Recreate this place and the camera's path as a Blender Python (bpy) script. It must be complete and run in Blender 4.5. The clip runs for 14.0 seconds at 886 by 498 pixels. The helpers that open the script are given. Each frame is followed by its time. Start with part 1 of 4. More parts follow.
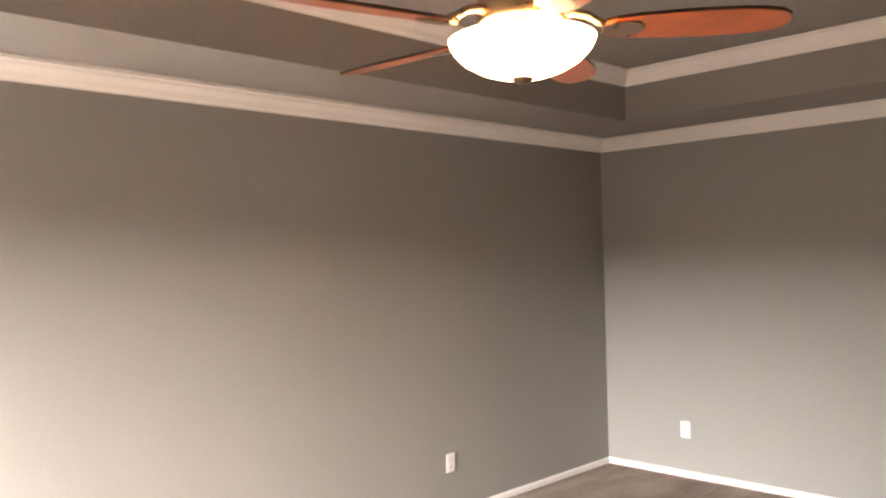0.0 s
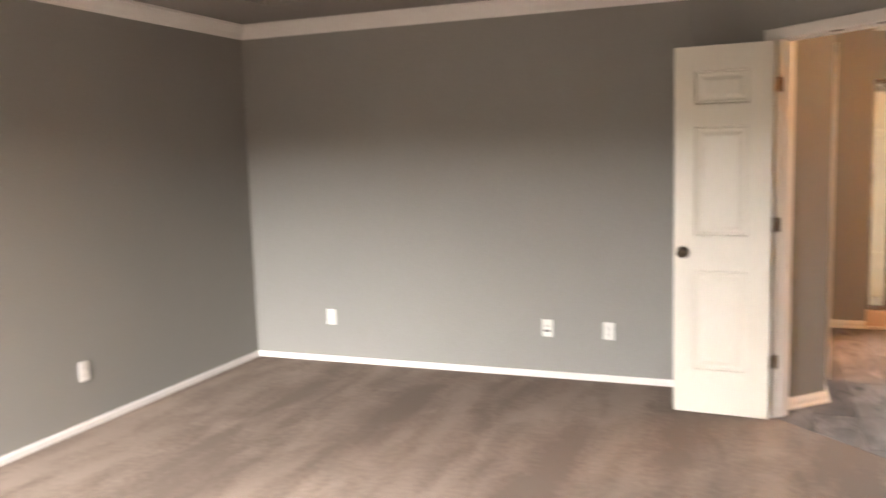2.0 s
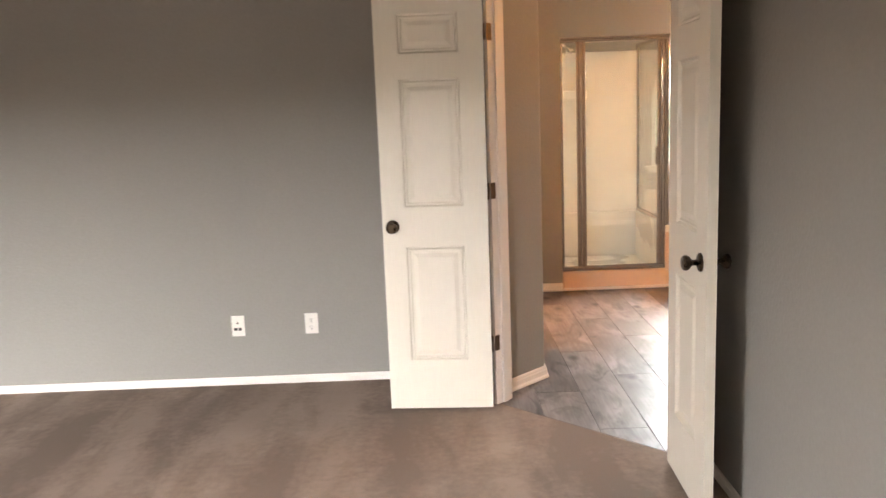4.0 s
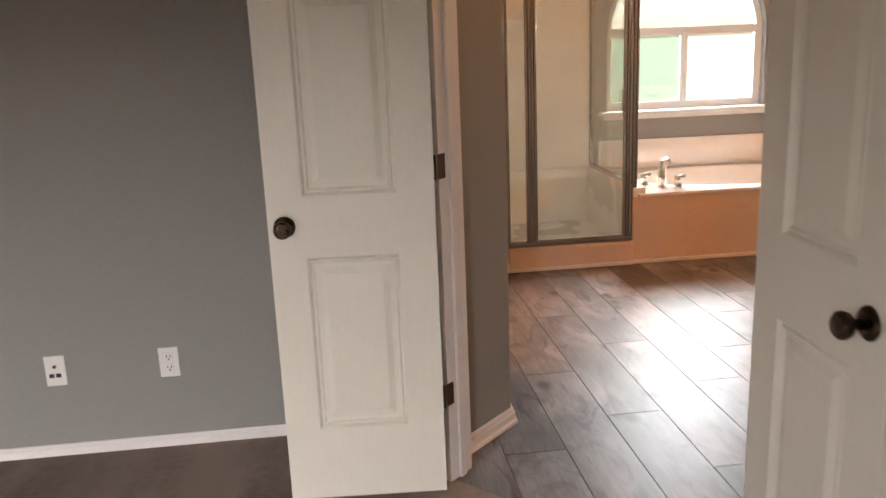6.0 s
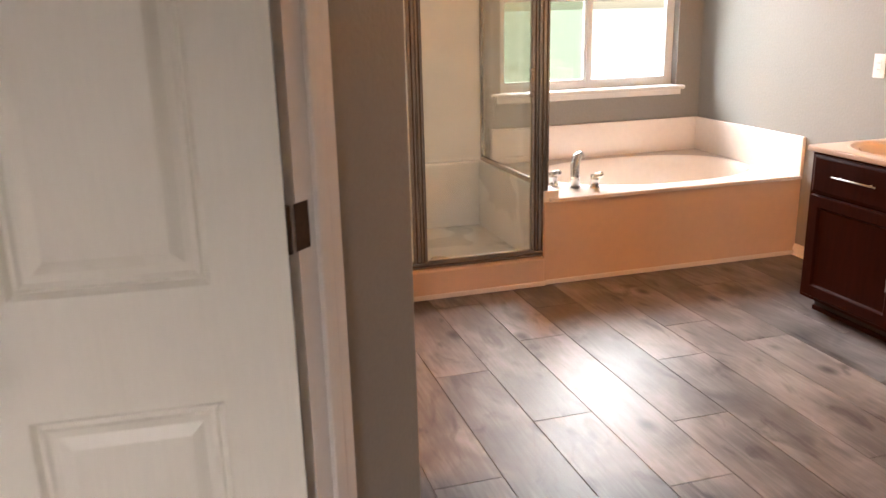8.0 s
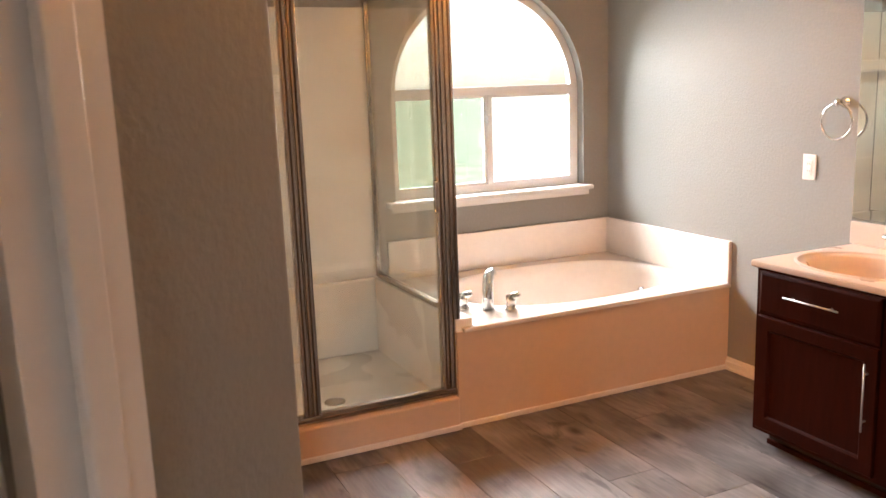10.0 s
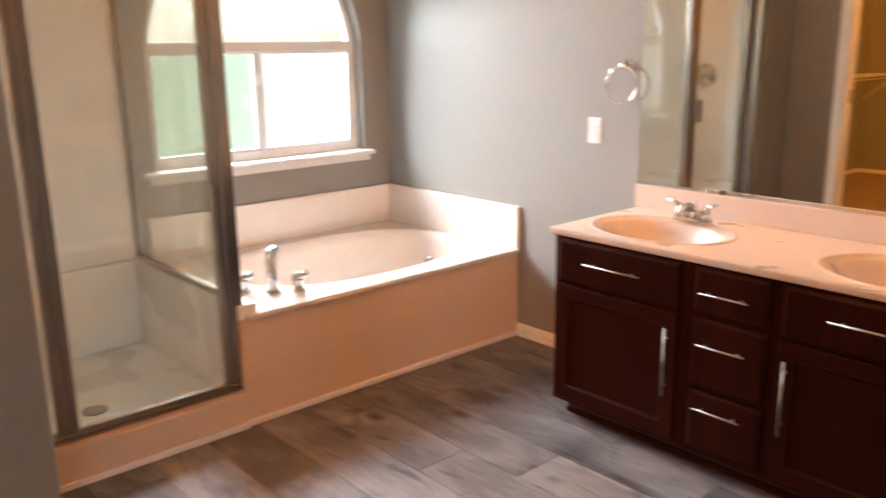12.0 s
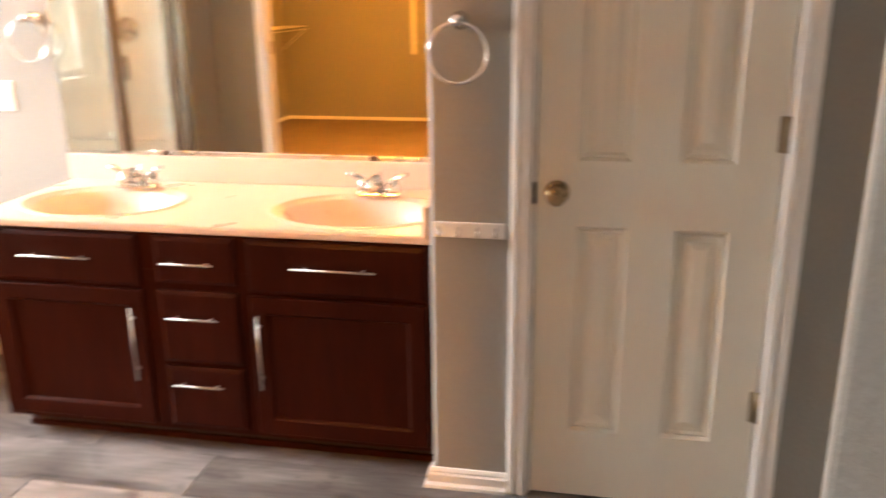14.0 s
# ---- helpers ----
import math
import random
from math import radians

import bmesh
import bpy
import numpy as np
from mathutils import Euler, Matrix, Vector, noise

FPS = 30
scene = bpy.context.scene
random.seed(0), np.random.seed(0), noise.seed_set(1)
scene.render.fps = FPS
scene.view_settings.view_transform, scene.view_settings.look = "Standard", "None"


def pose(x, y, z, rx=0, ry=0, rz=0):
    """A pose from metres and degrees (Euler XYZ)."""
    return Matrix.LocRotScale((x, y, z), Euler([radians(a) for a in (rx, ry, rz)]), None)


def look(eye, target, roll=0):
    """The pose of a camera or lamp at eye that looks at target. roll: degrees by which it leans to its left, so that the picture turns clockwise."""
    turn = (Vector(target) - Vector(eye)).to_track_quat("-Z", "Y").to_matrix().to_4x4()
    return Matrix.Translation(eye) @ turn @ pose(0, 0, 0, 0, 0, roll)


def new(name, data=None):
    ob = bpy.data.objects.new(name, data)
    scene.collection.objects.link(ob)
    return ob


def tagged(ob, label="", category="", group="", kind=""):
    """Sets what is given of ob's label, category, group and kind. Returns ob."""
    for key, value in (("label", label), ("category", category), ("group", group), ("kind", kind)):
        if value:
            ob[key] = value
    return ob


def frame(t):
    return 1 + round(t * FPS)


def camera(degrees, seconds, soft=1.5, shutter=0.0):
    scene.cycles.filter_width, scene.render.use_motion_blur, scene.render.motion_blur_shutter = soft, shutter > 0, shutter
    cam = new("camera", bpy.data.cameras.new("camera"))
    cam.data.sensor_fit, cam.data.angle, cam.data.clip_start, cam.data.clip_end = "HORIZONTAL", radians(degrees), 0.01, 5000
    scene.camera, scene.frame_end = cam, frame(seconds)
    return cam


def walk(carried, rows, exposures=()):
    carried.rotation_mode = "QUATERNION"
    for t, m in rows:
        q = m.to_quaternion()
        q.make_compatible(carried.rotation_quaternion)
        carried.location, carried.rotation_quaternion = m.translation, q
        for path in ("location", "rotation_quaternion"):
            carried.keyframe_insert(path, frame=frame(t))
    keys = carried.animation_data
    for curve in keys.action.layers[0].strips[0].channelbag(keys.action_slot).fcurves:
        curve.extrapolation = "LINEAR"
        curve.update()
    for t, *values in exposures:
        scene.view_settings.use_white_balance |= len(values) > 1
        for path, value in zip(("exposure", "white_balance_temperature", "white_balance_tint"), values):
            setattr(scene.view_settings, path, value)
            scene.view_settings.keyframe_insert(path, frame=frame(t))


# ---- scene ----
cam = camera(56.6, 14.0, soft=1.5, shutter=0.5)
PATH = [
    (0, (0.009, 0.588, 1.618), (-1.407, 2.001, 1.634), -1.5),
    (0.5, (-0.111, 0.701, 1.654), (-1.412, 2.216, 1.76), -2.0),
    (1, (-0.048, 0.619, 1.585), (-1.221, 2.237, 1.657), -2.2),
    (1.5, (0.006, 0.672, 1.565), (-1.029, 2.379, 1.444), -2.2),
    (2, (0.014, 0.685, 1.531), (-0.713, 2.532, 1.292), -1.7),
    (2.5, (-0.017, 0.698, 1.521), (-0.409, 2.638, 1.232), -0.8),
    (3, (-0.053, 0.877, 1.515), (-0.213, 2.847, 1.21), -1.8),
    (3.5, (-0.065, 1.141, 1.519), (-0.164, 3.117, 1.222), -2.4),
    (4, (-0.176, 1.501, 1.468), (-0.174, 3.473, 1.136), -2.2),
    (4.2, (-0.199, 1.64, 1.479), (-0.145, 3.608, 1.127), -2.7),
    (6.3, (-0.211, 3.138, 1.438), (0.014, 5.062, 0.941), -2.1),
    (6.5, (-0.197, 3.261, 1.44), (0.028, 5.183, 0.933), -1.8),
    (7, (-0.175, 3.603, 1.425), (0.152, 5.503, 0.892), -1.6),
    (7.5, (-0.153, 3.878, 1.429), (0.336, 5.737, 0.879), -1.7),
    (8, (-0.066, 4.17, 1.401), (0.478, 6.013, 0.846), -1.4),
    (8.5, (0.0, 4.376, 1.431), (0.602, 6.197, 0.861), -1.6),
    (9, (-0.002, 4.623, 1.448), (0.761, 6.397, 0.929), -1.4),
    (9.2, (0.014, 4.684, 1.476), (0.806, 6.459, 1.001), -1.7),
    (11.3, (0.201, 5.059, 1.497), (1.071, 6.828, 1.156), -1.3),
    (11.5, (0.194, 5.11, 1.49), (1.169, 6.809, 1.087), -1.1),
    (12, (0.191, 5.177, 1.477), (1.477, 6.631, 0.995), -0.8),
    (12.5, (0.198, 5.208, 1.466), (1.707, 6.411, 0.941), -0.5),
    (13, (0.267, 5.192, 1.456), (1.914, 6.174, 0.886), 0.1),
    (13.5, (0.314, 5.209, 1.452), (2.065, 5.977, 0.865), -0.4),
    (14, (0.357, 5.256, 1.451), (2.232, 5.619, 0.858), -0.6),
]
walk(cam, [(t, look(eye, target, roll)) for t, eye, target, roll in PATH],
     [(0.0, 2.12, 7200, 20), (1.4, 1.92, 7050, 18), (2.0, 2.05, 7000, 17), (3.5, 2.08, 7000, 17), (4.2, 1.86, 7000, 18), (6.3, 1.0, 6900, 21), (6.6, 0.95, 6900, 21), (7.0, 0.72, 6900, 21), (7.5, 0.97, 6950, 22), (9.2, 1.17, 7000, 22), (11.3, 1.08, 6600, 20),
      (12.5, 1.08, 6500, 20), (13.3, 1.4, 6800, 20), (14.0, 2.0, 7000, 18)])

# ---- world, sun and large lights ----
world = bpy.data.worlds.new("sky")
scene.world = world
world.use_nodes = True
wn = world.node_tree.nodes
sky = wn.new("ShaderNodeTexSky")
sky.sky_type, sky.sun_disc = "NISHITA", False
sky.sun_elevation, sky.sun_rotation = radians(58), radians(100)
world.node_tree.links.new(sky.outputs[0], wn["Background"].inputs[0])
wn["Background"].inputs[1].default_value = 0.15


def lamp(name, kind, energy, color, m, **settings):
    data = bpy.data.lights.new(name, kind)
    data.energy, data.color = energy, color
    if "size" in settings:
        data.shape, data.size, data.size_y = "RECTANGLE", settings["size"], settings["size_y"]
    if "radius" in settings:
        data.shadow_soft_size = settings["radius"]
    if "angle" in settings:
        data.angle = settings["angle"]
    if "spread" in settings:
        data.spread = settings["spread"]
    ob = new(name, data)
    ob.matrix_world = m
    return ob


lamp("sun", "SUN", 5.0, (1.0, 0.95, 0.88), look((20, -4, 32), (0, 0, 0)), angle=radians(0.6))
# sky light that comes in at the bedroom windows and at the arched window
lamp("bedroom_window_sky", "AREA", 1120, (0.95, 0.98, 1.0), look((-2.0, -4.0, 2.72), (-2.0, 1.0, 2.6)), size=1.5, size_y=1.2)
lamp("bedroom_side_window_sky", "AREA", 1050, (0.95, 0.98, 1.0), look((-4.8, 0.85, 2.72), (0.2, 1.2, 2.5)), size=3.0, size_y=1.25)
lamp("bath_window_sky", "AREA", 440, (0.88, 0.97, 1.0), look((2.38, 10.6, 2.25), (2.2, 5.0, 1.75)), size=2.8, size_y=1.5)
lamp("fan_bulb", "POINT", 6.5, (1.0, 0.44, 0.12), pose(-1.335, 2.236, 2.125), radius=0.05)
lamp("closet_bulb", "POINT", 82, (1.0, 0.36, 0.035), pose(-1.25, 7.05, 2.22), radius=0.08)
for k in range(4):
    lamp("vanity_bulb", "POINT", 86, (1.0, 0.42, 0.085), pose(3.06, 5.93 + 0.38 * k, 2.27), radius=0.05)


# ---- materials ----
def mat(name, color, rough=0.6, metal=0.0, spread=0.12, scale=6.0, fine=90.0, bump=0.0, coat=0.0, stretch=(1, 1, 1), spec=0.5):
    """A painted or plain surface with variation at two scales and fine relief."""
    m = bpy.data.materials.new(name)
    m.use_nodes = True
    nt = m.node_tree
    b = nt.nodes["Principled BSDF"]
    tc = nt.nodes.new("ShaderNodeTexCoord")
    mp = nt.nodes.new("ShaderNodeMapping")
    mp.inputs["Scale"].default_value = stretch
    nt.links.new(tc.outputs["Object"], mp.inputs[0])
    big, small = nt.nodes.new("ShaderNodeTexNoise"), nt.nodes.new("ShaderNodeTexNoise")
    big.inputs["Scale"].default_value, small.inputs["Scale"].default_value = scale, fine
    big.inputs["Detail"].default_value, small.inputs["Detail"].default_value = 4, 3
    for n in (big, small):
        nt.links.new(mp.outputs[0], n.inputs["Vector"])
    add = nt.nodes.new("ShaderNodeMath")
    add.operation = "ADD"
    nt.links.new(big.outputs[0], add.inputs[0])
    nt.links.new(small.outputs[0], add.inputs[1])
    ramp = nt.nodes.new("ShaderNodeMapRange")
    ramp.inputs[1].default_value, ramp.inputs[2].default_value = 0.6, 1.4
    ramp.inputs[3].default_value, ramp.inputs[4].default_value = 1 - spread, 1 + spread
    nt.links.new(add.outputs[0], ramp.inputs[0])
    mul = nt.nodes.new("ShaderNodeVectorMath")
    mul.operation = "SCALE"
    mul.inputs[0].default_value = color
    nt.links.new(ramp.outputs[0], mul.inputs["Scale"])
    nt.links.new(mul.outputs[0], b.inputs["Base Color"])
    rr = nt.nodes.new("ShaderNodeMapRange")
    rr.inputs[1].default_value, rr.inputs[2].default_value = 0.35, 0.65
    rr.inputs[3].default_value, rr.inputs[4].default_value = rough * 0.9, min(1, rough * 1.1)
    nt.links.new(big.outputs[0], rr.inputs[0])
    nt.links.new(rr.outputs[0], b.inputs["Roughness"])
    b.inputs["Metallic"].default_value = metal
    b.inputs["Coat Weight"].default_value = coat
    b.inputs["Specular IOR Level"].default_value = spec
    if bump:
        bp = nt.nodes.new("ShaderNodeBump")
        bp.inputs["Strength"].default_value, bp.inputs["Distance"].default_value = bump, 0.004
        nt.links.new(small.outputs[0], bp.inputs["Height"])
        nt.links.new(bp.outputs[0], b.inputs["Normal"])
    return m


def glow(name, color, strength):
    m = bpy.data.materials.new(name)
    m.use_nodes = True
    b = m.node_tree.nodes["Principled BSDF"]
    b.inputs["Base Color"].default_value = (0.9, 0.85, 0.75, 1)
    b.inputs["Emission Color"].default_value = (*color, 1)
    b.inputs["Emission Strength"].default_value = strength
    return m


def glass_mat(name, tint, rough=0.02, haze=0.0):
    """Thin clear glass: lets light straight through, with a reflection by angle."""
    m = bpy.data.materials.new(name)
    m.use_nodes = True
    nt = m.node_tree
    nt.nodes.remove(nt.nodes["Principled BSDF"])
    out = nt.nodes["Material Output"]
    tr, gl, mix, fr = (nt.nodes.new("ShaderNode" + k) for k in ("BsdfTransparent", "BsdfGlossy", "MixShader", "LayerWeight"))
    tr.inputs[0].default_value = (*tint, 1)
    gl.inputs["Roughness"].default_value = rough
    pw = nt.nodes.new("ShaderNodeMath")
    pw.operation = "POWER"
    pw.inputs[1].default_value = 4.0
    ma = nt.nodes.new("ShaderNodeMath")
    ma.operation = "MULTIPLY_ADD"
    ma.inputs[1].default_value, ma.inputs[2].default_value = 0.7, 0.08
    nt.links.new(fr.outputs["Facing"], pw.inputs[0])
    nt.links.new(pw.outputs[0], ma.inputs[0])
    nt.links.new(ma.outputs[0], mix.inputs[0])
    nt.links.new(tr.outputs[0], mix.inputs[1])
    nt.links.new(gl.outputs[0], mix.inputs[2])
    last = mix
    if haze:
        df, mix2 = nt.nodes.new("ShaderNodeBsdfDiffuse"), nt.nodes.new("ShaderNodeMixShader")
        df.inputs[0].default_value = (0.75, 0.75, 0.70, 1)
        mix2.inputs[0].default_value = haze
        nt.links.new(mix.outputs[0], mix2.inputs[1])
        nt.links.new(df.outputs[0], mix2.inputs[2])
        last = mix2
    nt.links.new(last.outputs[0], out.inputs[0])
    return m


def carpet_mat(name, light, dark):
    """Cut-pile carpet with brushed streaks and trodden patches."""
    m = mat(name, light, 0.95, spread=0.22, scale=2.2, fine=260, bump=0.9, spec=0.1)
    nt = m.node_tree
    b = nt.nodes["Principled BSDF"]
    tc = nt.nodes.new("ShaderNodeTexCoord")
    mp = nt.nodes.new("ShaderNodeMapping")
    mp.inputs["Rotation"].default_value = (0, 0, radians(4))
    mp.inputs["Scale"].default_value = (2.7, 0.30, 1)
    nz = nt.nodes.new("ShaderNodeTexNoise")
    nz.inputs["Scale"].default_value, nz.inputs["Detail"].default_value, nz.inputs["Distortion"].default_value = 1.0, 2.5, 0.25
    nt.links.new(tc.outputs["Object"], mp.inputs[0])
    nt.links.new(mp.outputs[0], nz.inputs["Vector"])
    # tufts leaning with and against the light: brushed smears, and small clumps
    mp2 = nt.nodes.new("ShaderNodeMapping")
    mp2.inputs["Rotation"].default_value, mp2.inputs["Scale"].default_value = (0, 0, radians(-9)), (5.2, 2.1, 1)
    patch, clump = nt.nodes.new("ShaderNodeTexNoise"), nt.nodes.new("ShaderNodeTexNoise")
    patch.inputs["Scale"].default_value, patch.inputs["Detail"].default_value, patch.inputs["Distortion"].default_value = 1.0, 5, 0.9
    clump.inputs["Scale"].default_value, clump.inputs["Detail"].default_value, clump.inputs["Roughness"].default_value = 26, 5, 0.65
    nt.links.new(tc.outputs["Object"], mp2.inputs[0])
    nt.links.new(mp2.outputs[0], patch.inputs["Vector"])
    nt.links.new(tc.outputs["Object"], clump.inputs["Vector"])
    pm = nt.nodes.new("ShaderNodeMath")
    pm.operation = "MULTIPLY_ADD"
    pm.inputs[1].default_value = 0.42
    nt.links.new(clump.outputs[0], pm.inputs[0])
    nt.links.new(nz.outputs[0], pm.inputs[2])
    sm = nt.nodes.new("ShaderNodeMath")
    sm.operation = "MULTIPLY_ADD"
    sm.inputs[1].default_value = 0.62
    nt.links.new(patch.outputs[0], sm.inputs[0])
    nt.links.new(pm.outputs[0], sm.inputs[2])
    rp = nt.nodes.new("ShaderNodeMapRange")
    rp.inputs[1].default_value, rp.inputs[2].default_value = 0.88, 1.16
    nt.links.new(sm.outputs[0], rp.inputs[0])
    mix = nt.nodes.new("ShaderNodeMixRGB")
    mix.inputs[1].default_value = (*dark, 1)
    old = b.inputs["Base Color"].links[0].from_socket
    nt.links.new(old, mix.inputs[2])
    nt.links.new(rp.outputs[0], mix.inputs[0])
    nt.links.new(mix.outputs[0], b.inputs["Base Color"])
    return m


def plank_mat(name):
    """Grey-brown oak laminate: long grain, cloudy stain, a few knots; each board differs."""
    m = bpy.data.materials.new(name)
    m.use_nodes = True
    nt = m.node_tree
    b = nt.nodes["Principled BSDF"]
    tc, oi = nt.nodes.new("ShaderNodeTexCoord"), nt.nodes.new("ShaderNodeObjectInfo")
    off = nt.nodes.new("ShaderNodeVectorMath")
    off.operation = "MULTIPLY_ADD"
    off.inputs[1].default_value = (1, 1, 1)
    comb = nt.nodes.new("ShaderNodeCombineXYZ")
    k = nt.nodes.new("ShaderNodeMath")
    k.operation = "MULTIPLY"
    k.inputs[1].default_value = 37.0
    nt.links.new(oi.outputs["Random"], k.inputs[0])
    nt.links.new(k.outputs[0], comb.inputs[0])
    nt.links.new(k.outputs[0], comb.inputs[1])
    nt.links.new(tc.outputs["Object"], off.inputs[0])
    nt.links.new(comb.outputs[0], off.inputs[2])

    def tex(scale, stretch, detail=5, distortion=0.0):
        mp, n = nt.nodes.new("ShaderNodeMapping"), nt.nodes.new("ShaderNodeTexNoise")
        mp.inputs["Scale"].default_value = stretch
        n.inputs["Scale"].default_value, n.inputs["Detail"].default_value, n.inputs["Distortion"].default_value = scale, detail, distortion
        nt.links.new(off.outputs[0], mp.inputs[0])
        nt.links.new(mp.outputs[0], n.inputs["Vector"])
        return n

    grain, cloud, smudge = tex(11, (7, 0.5, 1), 5, 0.6), tex(3.2, (1.5, 0.7, 1), 3, 0.7), tex(5.0, (1.5, 0.55, 1), 4, 1.6)

    def calc(op, a, b, c=None):
        n = nt.nodes.new("ShaderNodeMath")
        n.operation = op
        for i, v in enumerate((a, b, c)):
            if v is None:
                continue
            if isinstance(v, (int, float)):
                n.inputs[i].default_value = v
            else:
                nt.links.new(v, n.inputs[i])
        return n.outputs[0]

    tone = calc("MULTIPLY_ADD", oi.outputs["Random"], 0.17, -0.150)
    tone = calc("MULTIPLY_ADD", cloud.outputs[0], 0.85, tone)
    tone = calc("MULTIPLY_ADD", grain.outputs[0], 0.30, tone)
    ramp = nt.nodes.new("ShaderNodeValToRGB")
    e = ramp.color_ramp.elements
    e[0].position, e[0].color = 0.18, (0.051, 0.045, 0.043, 1)
    e[1].position, e[1].color = 0.72, (0.250, 0.232, 0.226, 1)
    ramp.color_ramp.elements.new(0.45).color = (0.120, 0.109, 0.106, 1)
    nt.links.new(tone, ramp.inputs[0])
    # dark smudges and a few knots
    sm = nt.nodes.new("ShaderNodeMapRange")
    sm.inputs[1].default_value, sm.inputs[2].default_value, sm.inputs[3].default_value, sm.inputs[4].default_value = 0.56, 0.72, 1.0, 0.42
    nt.links.new(smudge.outputs[0], sm.inputs[0])
    vo, vm = nt.nodes.new("ShaderNodeTexVoronoi"), nt.nodes.new("ShaderNodeMapping")
    vm.inputs["Scale"].default_value = (3.6, 2.2, 1)
    vo.inputs["Scale"].default_value = 1.0
    nt.links.new(off.outputs[0], vm.inputs[0])
    nt.links.new(vm.outputs[0], vo.inputs["Vector"])
    kr = nt.nodes.new("ShaderNodeMapRange")
    kr.inputs[1].default_value, kr.inputs[2].default_value, kr.inputs[3].default_value, kr.inputs[4].default_value = 0.05, 0.15, 0.20, 1.0
    nt.links.new(vo.outputs["Distance"], kr.inputs[0])
    mul = nt.nodes.new("ShaderNodeVectorMath")
    mul.operation = "SCALE"
    nt.links.new(ramp.outputs[0], mul.inputs[0])
    nt.links.new(calc("MULTIPLY", sm.outputs[0], kr.outputs[0]), mul.inputs["Scale"])
    nt.links.new(mul.outputs[0], b.inputs["Base Color"])
    rr = nt.nodes.new("ShaderNodeMapRange")
    rr.inputs[3].default_value, rr.inputs[4].default_value = 0.34, 0.46
    nt.links.new(cloud.outputs[0], rr.inputs[0])
    b.inputs["Specular IOR Level"].default_value = 0.18
    nt.links.new(rr.outputs[0], b.inputs["Roughness"])
    bp = nt.nodes.new("ShaderNodeBump")
    bp.inputs["Strength"].default_value, bp.inputs["Distance"].default_value = 0.06, 0.002
    nt.links.new(grain.outputs[0], bp.inputs["Height"])
    nt.links.new(bp.outputs[0], b.inputs["Normal"])
    return m


GREY = mat("grey_wall_paint", (0.285, 0.277, 0.255), 0.62, spread=0.05, scale=1.3, fine=75, bump=0.34, spec=0.25)
CEIL_GREY = mat("grey_ceiling_paint", (0.255, 0.237, 0.215), 0.75, spread=0.05, scale=1.5, fine=60, bump=0.5)
CEIL_WHITE = mat("white_ceiling_paint", (0.74, 0.72, 0.69), 0.8, spread=0.04, fine=60, bump=0.5)
TRIM = mat("white_trim_paint", (0.78, 0.75, 0.71), 0.42, spread=0.04, scale=3, fine=40, bump=0.05)
DOOR = mat("white_door_paint", (0.75, 0.715, 0.62), 0.40, spread=0.03, scale=2.5, fine=120, bump=0.10, stretch=(1, 1, 0.10))
CARPET = carpet_mat("beige_brown_carpet", (0.345, 0.272, 0.224), (0.228, 0.179, 0.146))
CLOSET_CARPET = mat("tan_closet_carpet", (0.225, 0.178, 0.138), 0.95, spread=0.18, scale=2.5, fine=240, bump=0.8, spec=0.1)
PLANK = plank_mat("grey_brown_laminate")
JOINT = mat("dark_joint", (0.02, 0.018, 0.016), 0.9, fine=50)
MARBLE = mat("cream_cultured_marble", (0.80, 0.72, 0.65), 0.16, spread=0.04, scale=5, fine=30, coat=0.4)
# the cream marble again, its peach tint standing in for warm bulb light
COUNTER = mat("bulb_lit_cultured_marble", (0.58, 0.47, 0.39), 0.30, spread=0.04, scale=5, fine=30, coat=0.12)
# cream apron and curb, with the vanity bulbs' warm light put into the colour
APRON = mat("warm_lit_tub_apron", (0.67, 0.48, 0.335), 0.35, spread=0.04, scale=4, fine=30)
SURROUND = mat("cream_shower_panel", (0.85, 0.82, 0.75), 0.28, spread=0.03, scale=3, fine=30)
STEEL = mat("brushed_shower_frame", (0.42, 0.365, 0.305), 0.24, metal=1.0, spread=0.06, scale=3, fine=20)
CHROME = mat("polished_chrome", (0.72, 0.72, 0.72), 0.18, metal=1.0, spread=0.04)
NICKEL = mat("satin_nickel_pull", (0.52, 0.50, 0.47), 0.48, metal=1.0, spread=0.05)
BRASS = mat("aged_bronze", (0.075, 0.055, 0.037), 0.28, metal=1.0, spread=0.25, scale=30)
OLD_BRASS = mat("antique_brass", (0.30, 0.24, 0.15), 0.28, metal=1.0, spread=0.25, scale=30)
HINGE = mat("dark_bronze_hinge", (0.10, 0.065, 0.042), 0.42, metal=0.8, spread=0.25, scale=40)
HINGE_LIGHT = mat("brass_hinge", (0.34, 0.27, 0.18), 0.38, metal=1.0, spread=0.2, scale=40)
CHERRY = mat("dark_cherry_cabinet", (0.024, 0.0046, 0.0023), 0.36, spread=0.32, scale=9, fine=60, bump=0.05, stretch=(1, 1, 0.12), spec=0.06)
KICK = mat("dark_toe_kick", (0.012, 0.006, 0.005), 0.7)
PLASTIC = mat("white_plastic_plate", (0.80, 0.78, 0.74), 0.35, spread=0.02)
SLOT = mat("dark_socket", (0.02, 0.02, 0.02), 0.6)
# cherry wood, with the fan bulb's orange glow painted into its base colour
FANWOOD = mat("bulb_lit_cherry_blade", (0.42, 0.095, 0.020), 0.32, spread=0.3, scale=5, fine=60, stretch=(0.3, 3, 1), coat=0.3)
BLADE_TOP = mat("dark_blade_edge", (0.035, 0.016, 0.012), 0.4)
PEWTER = mat("brushed_pewter", (0.36, 0.29, 0.23), 0.30, metal=1.0, spread=0.12, scale=20)
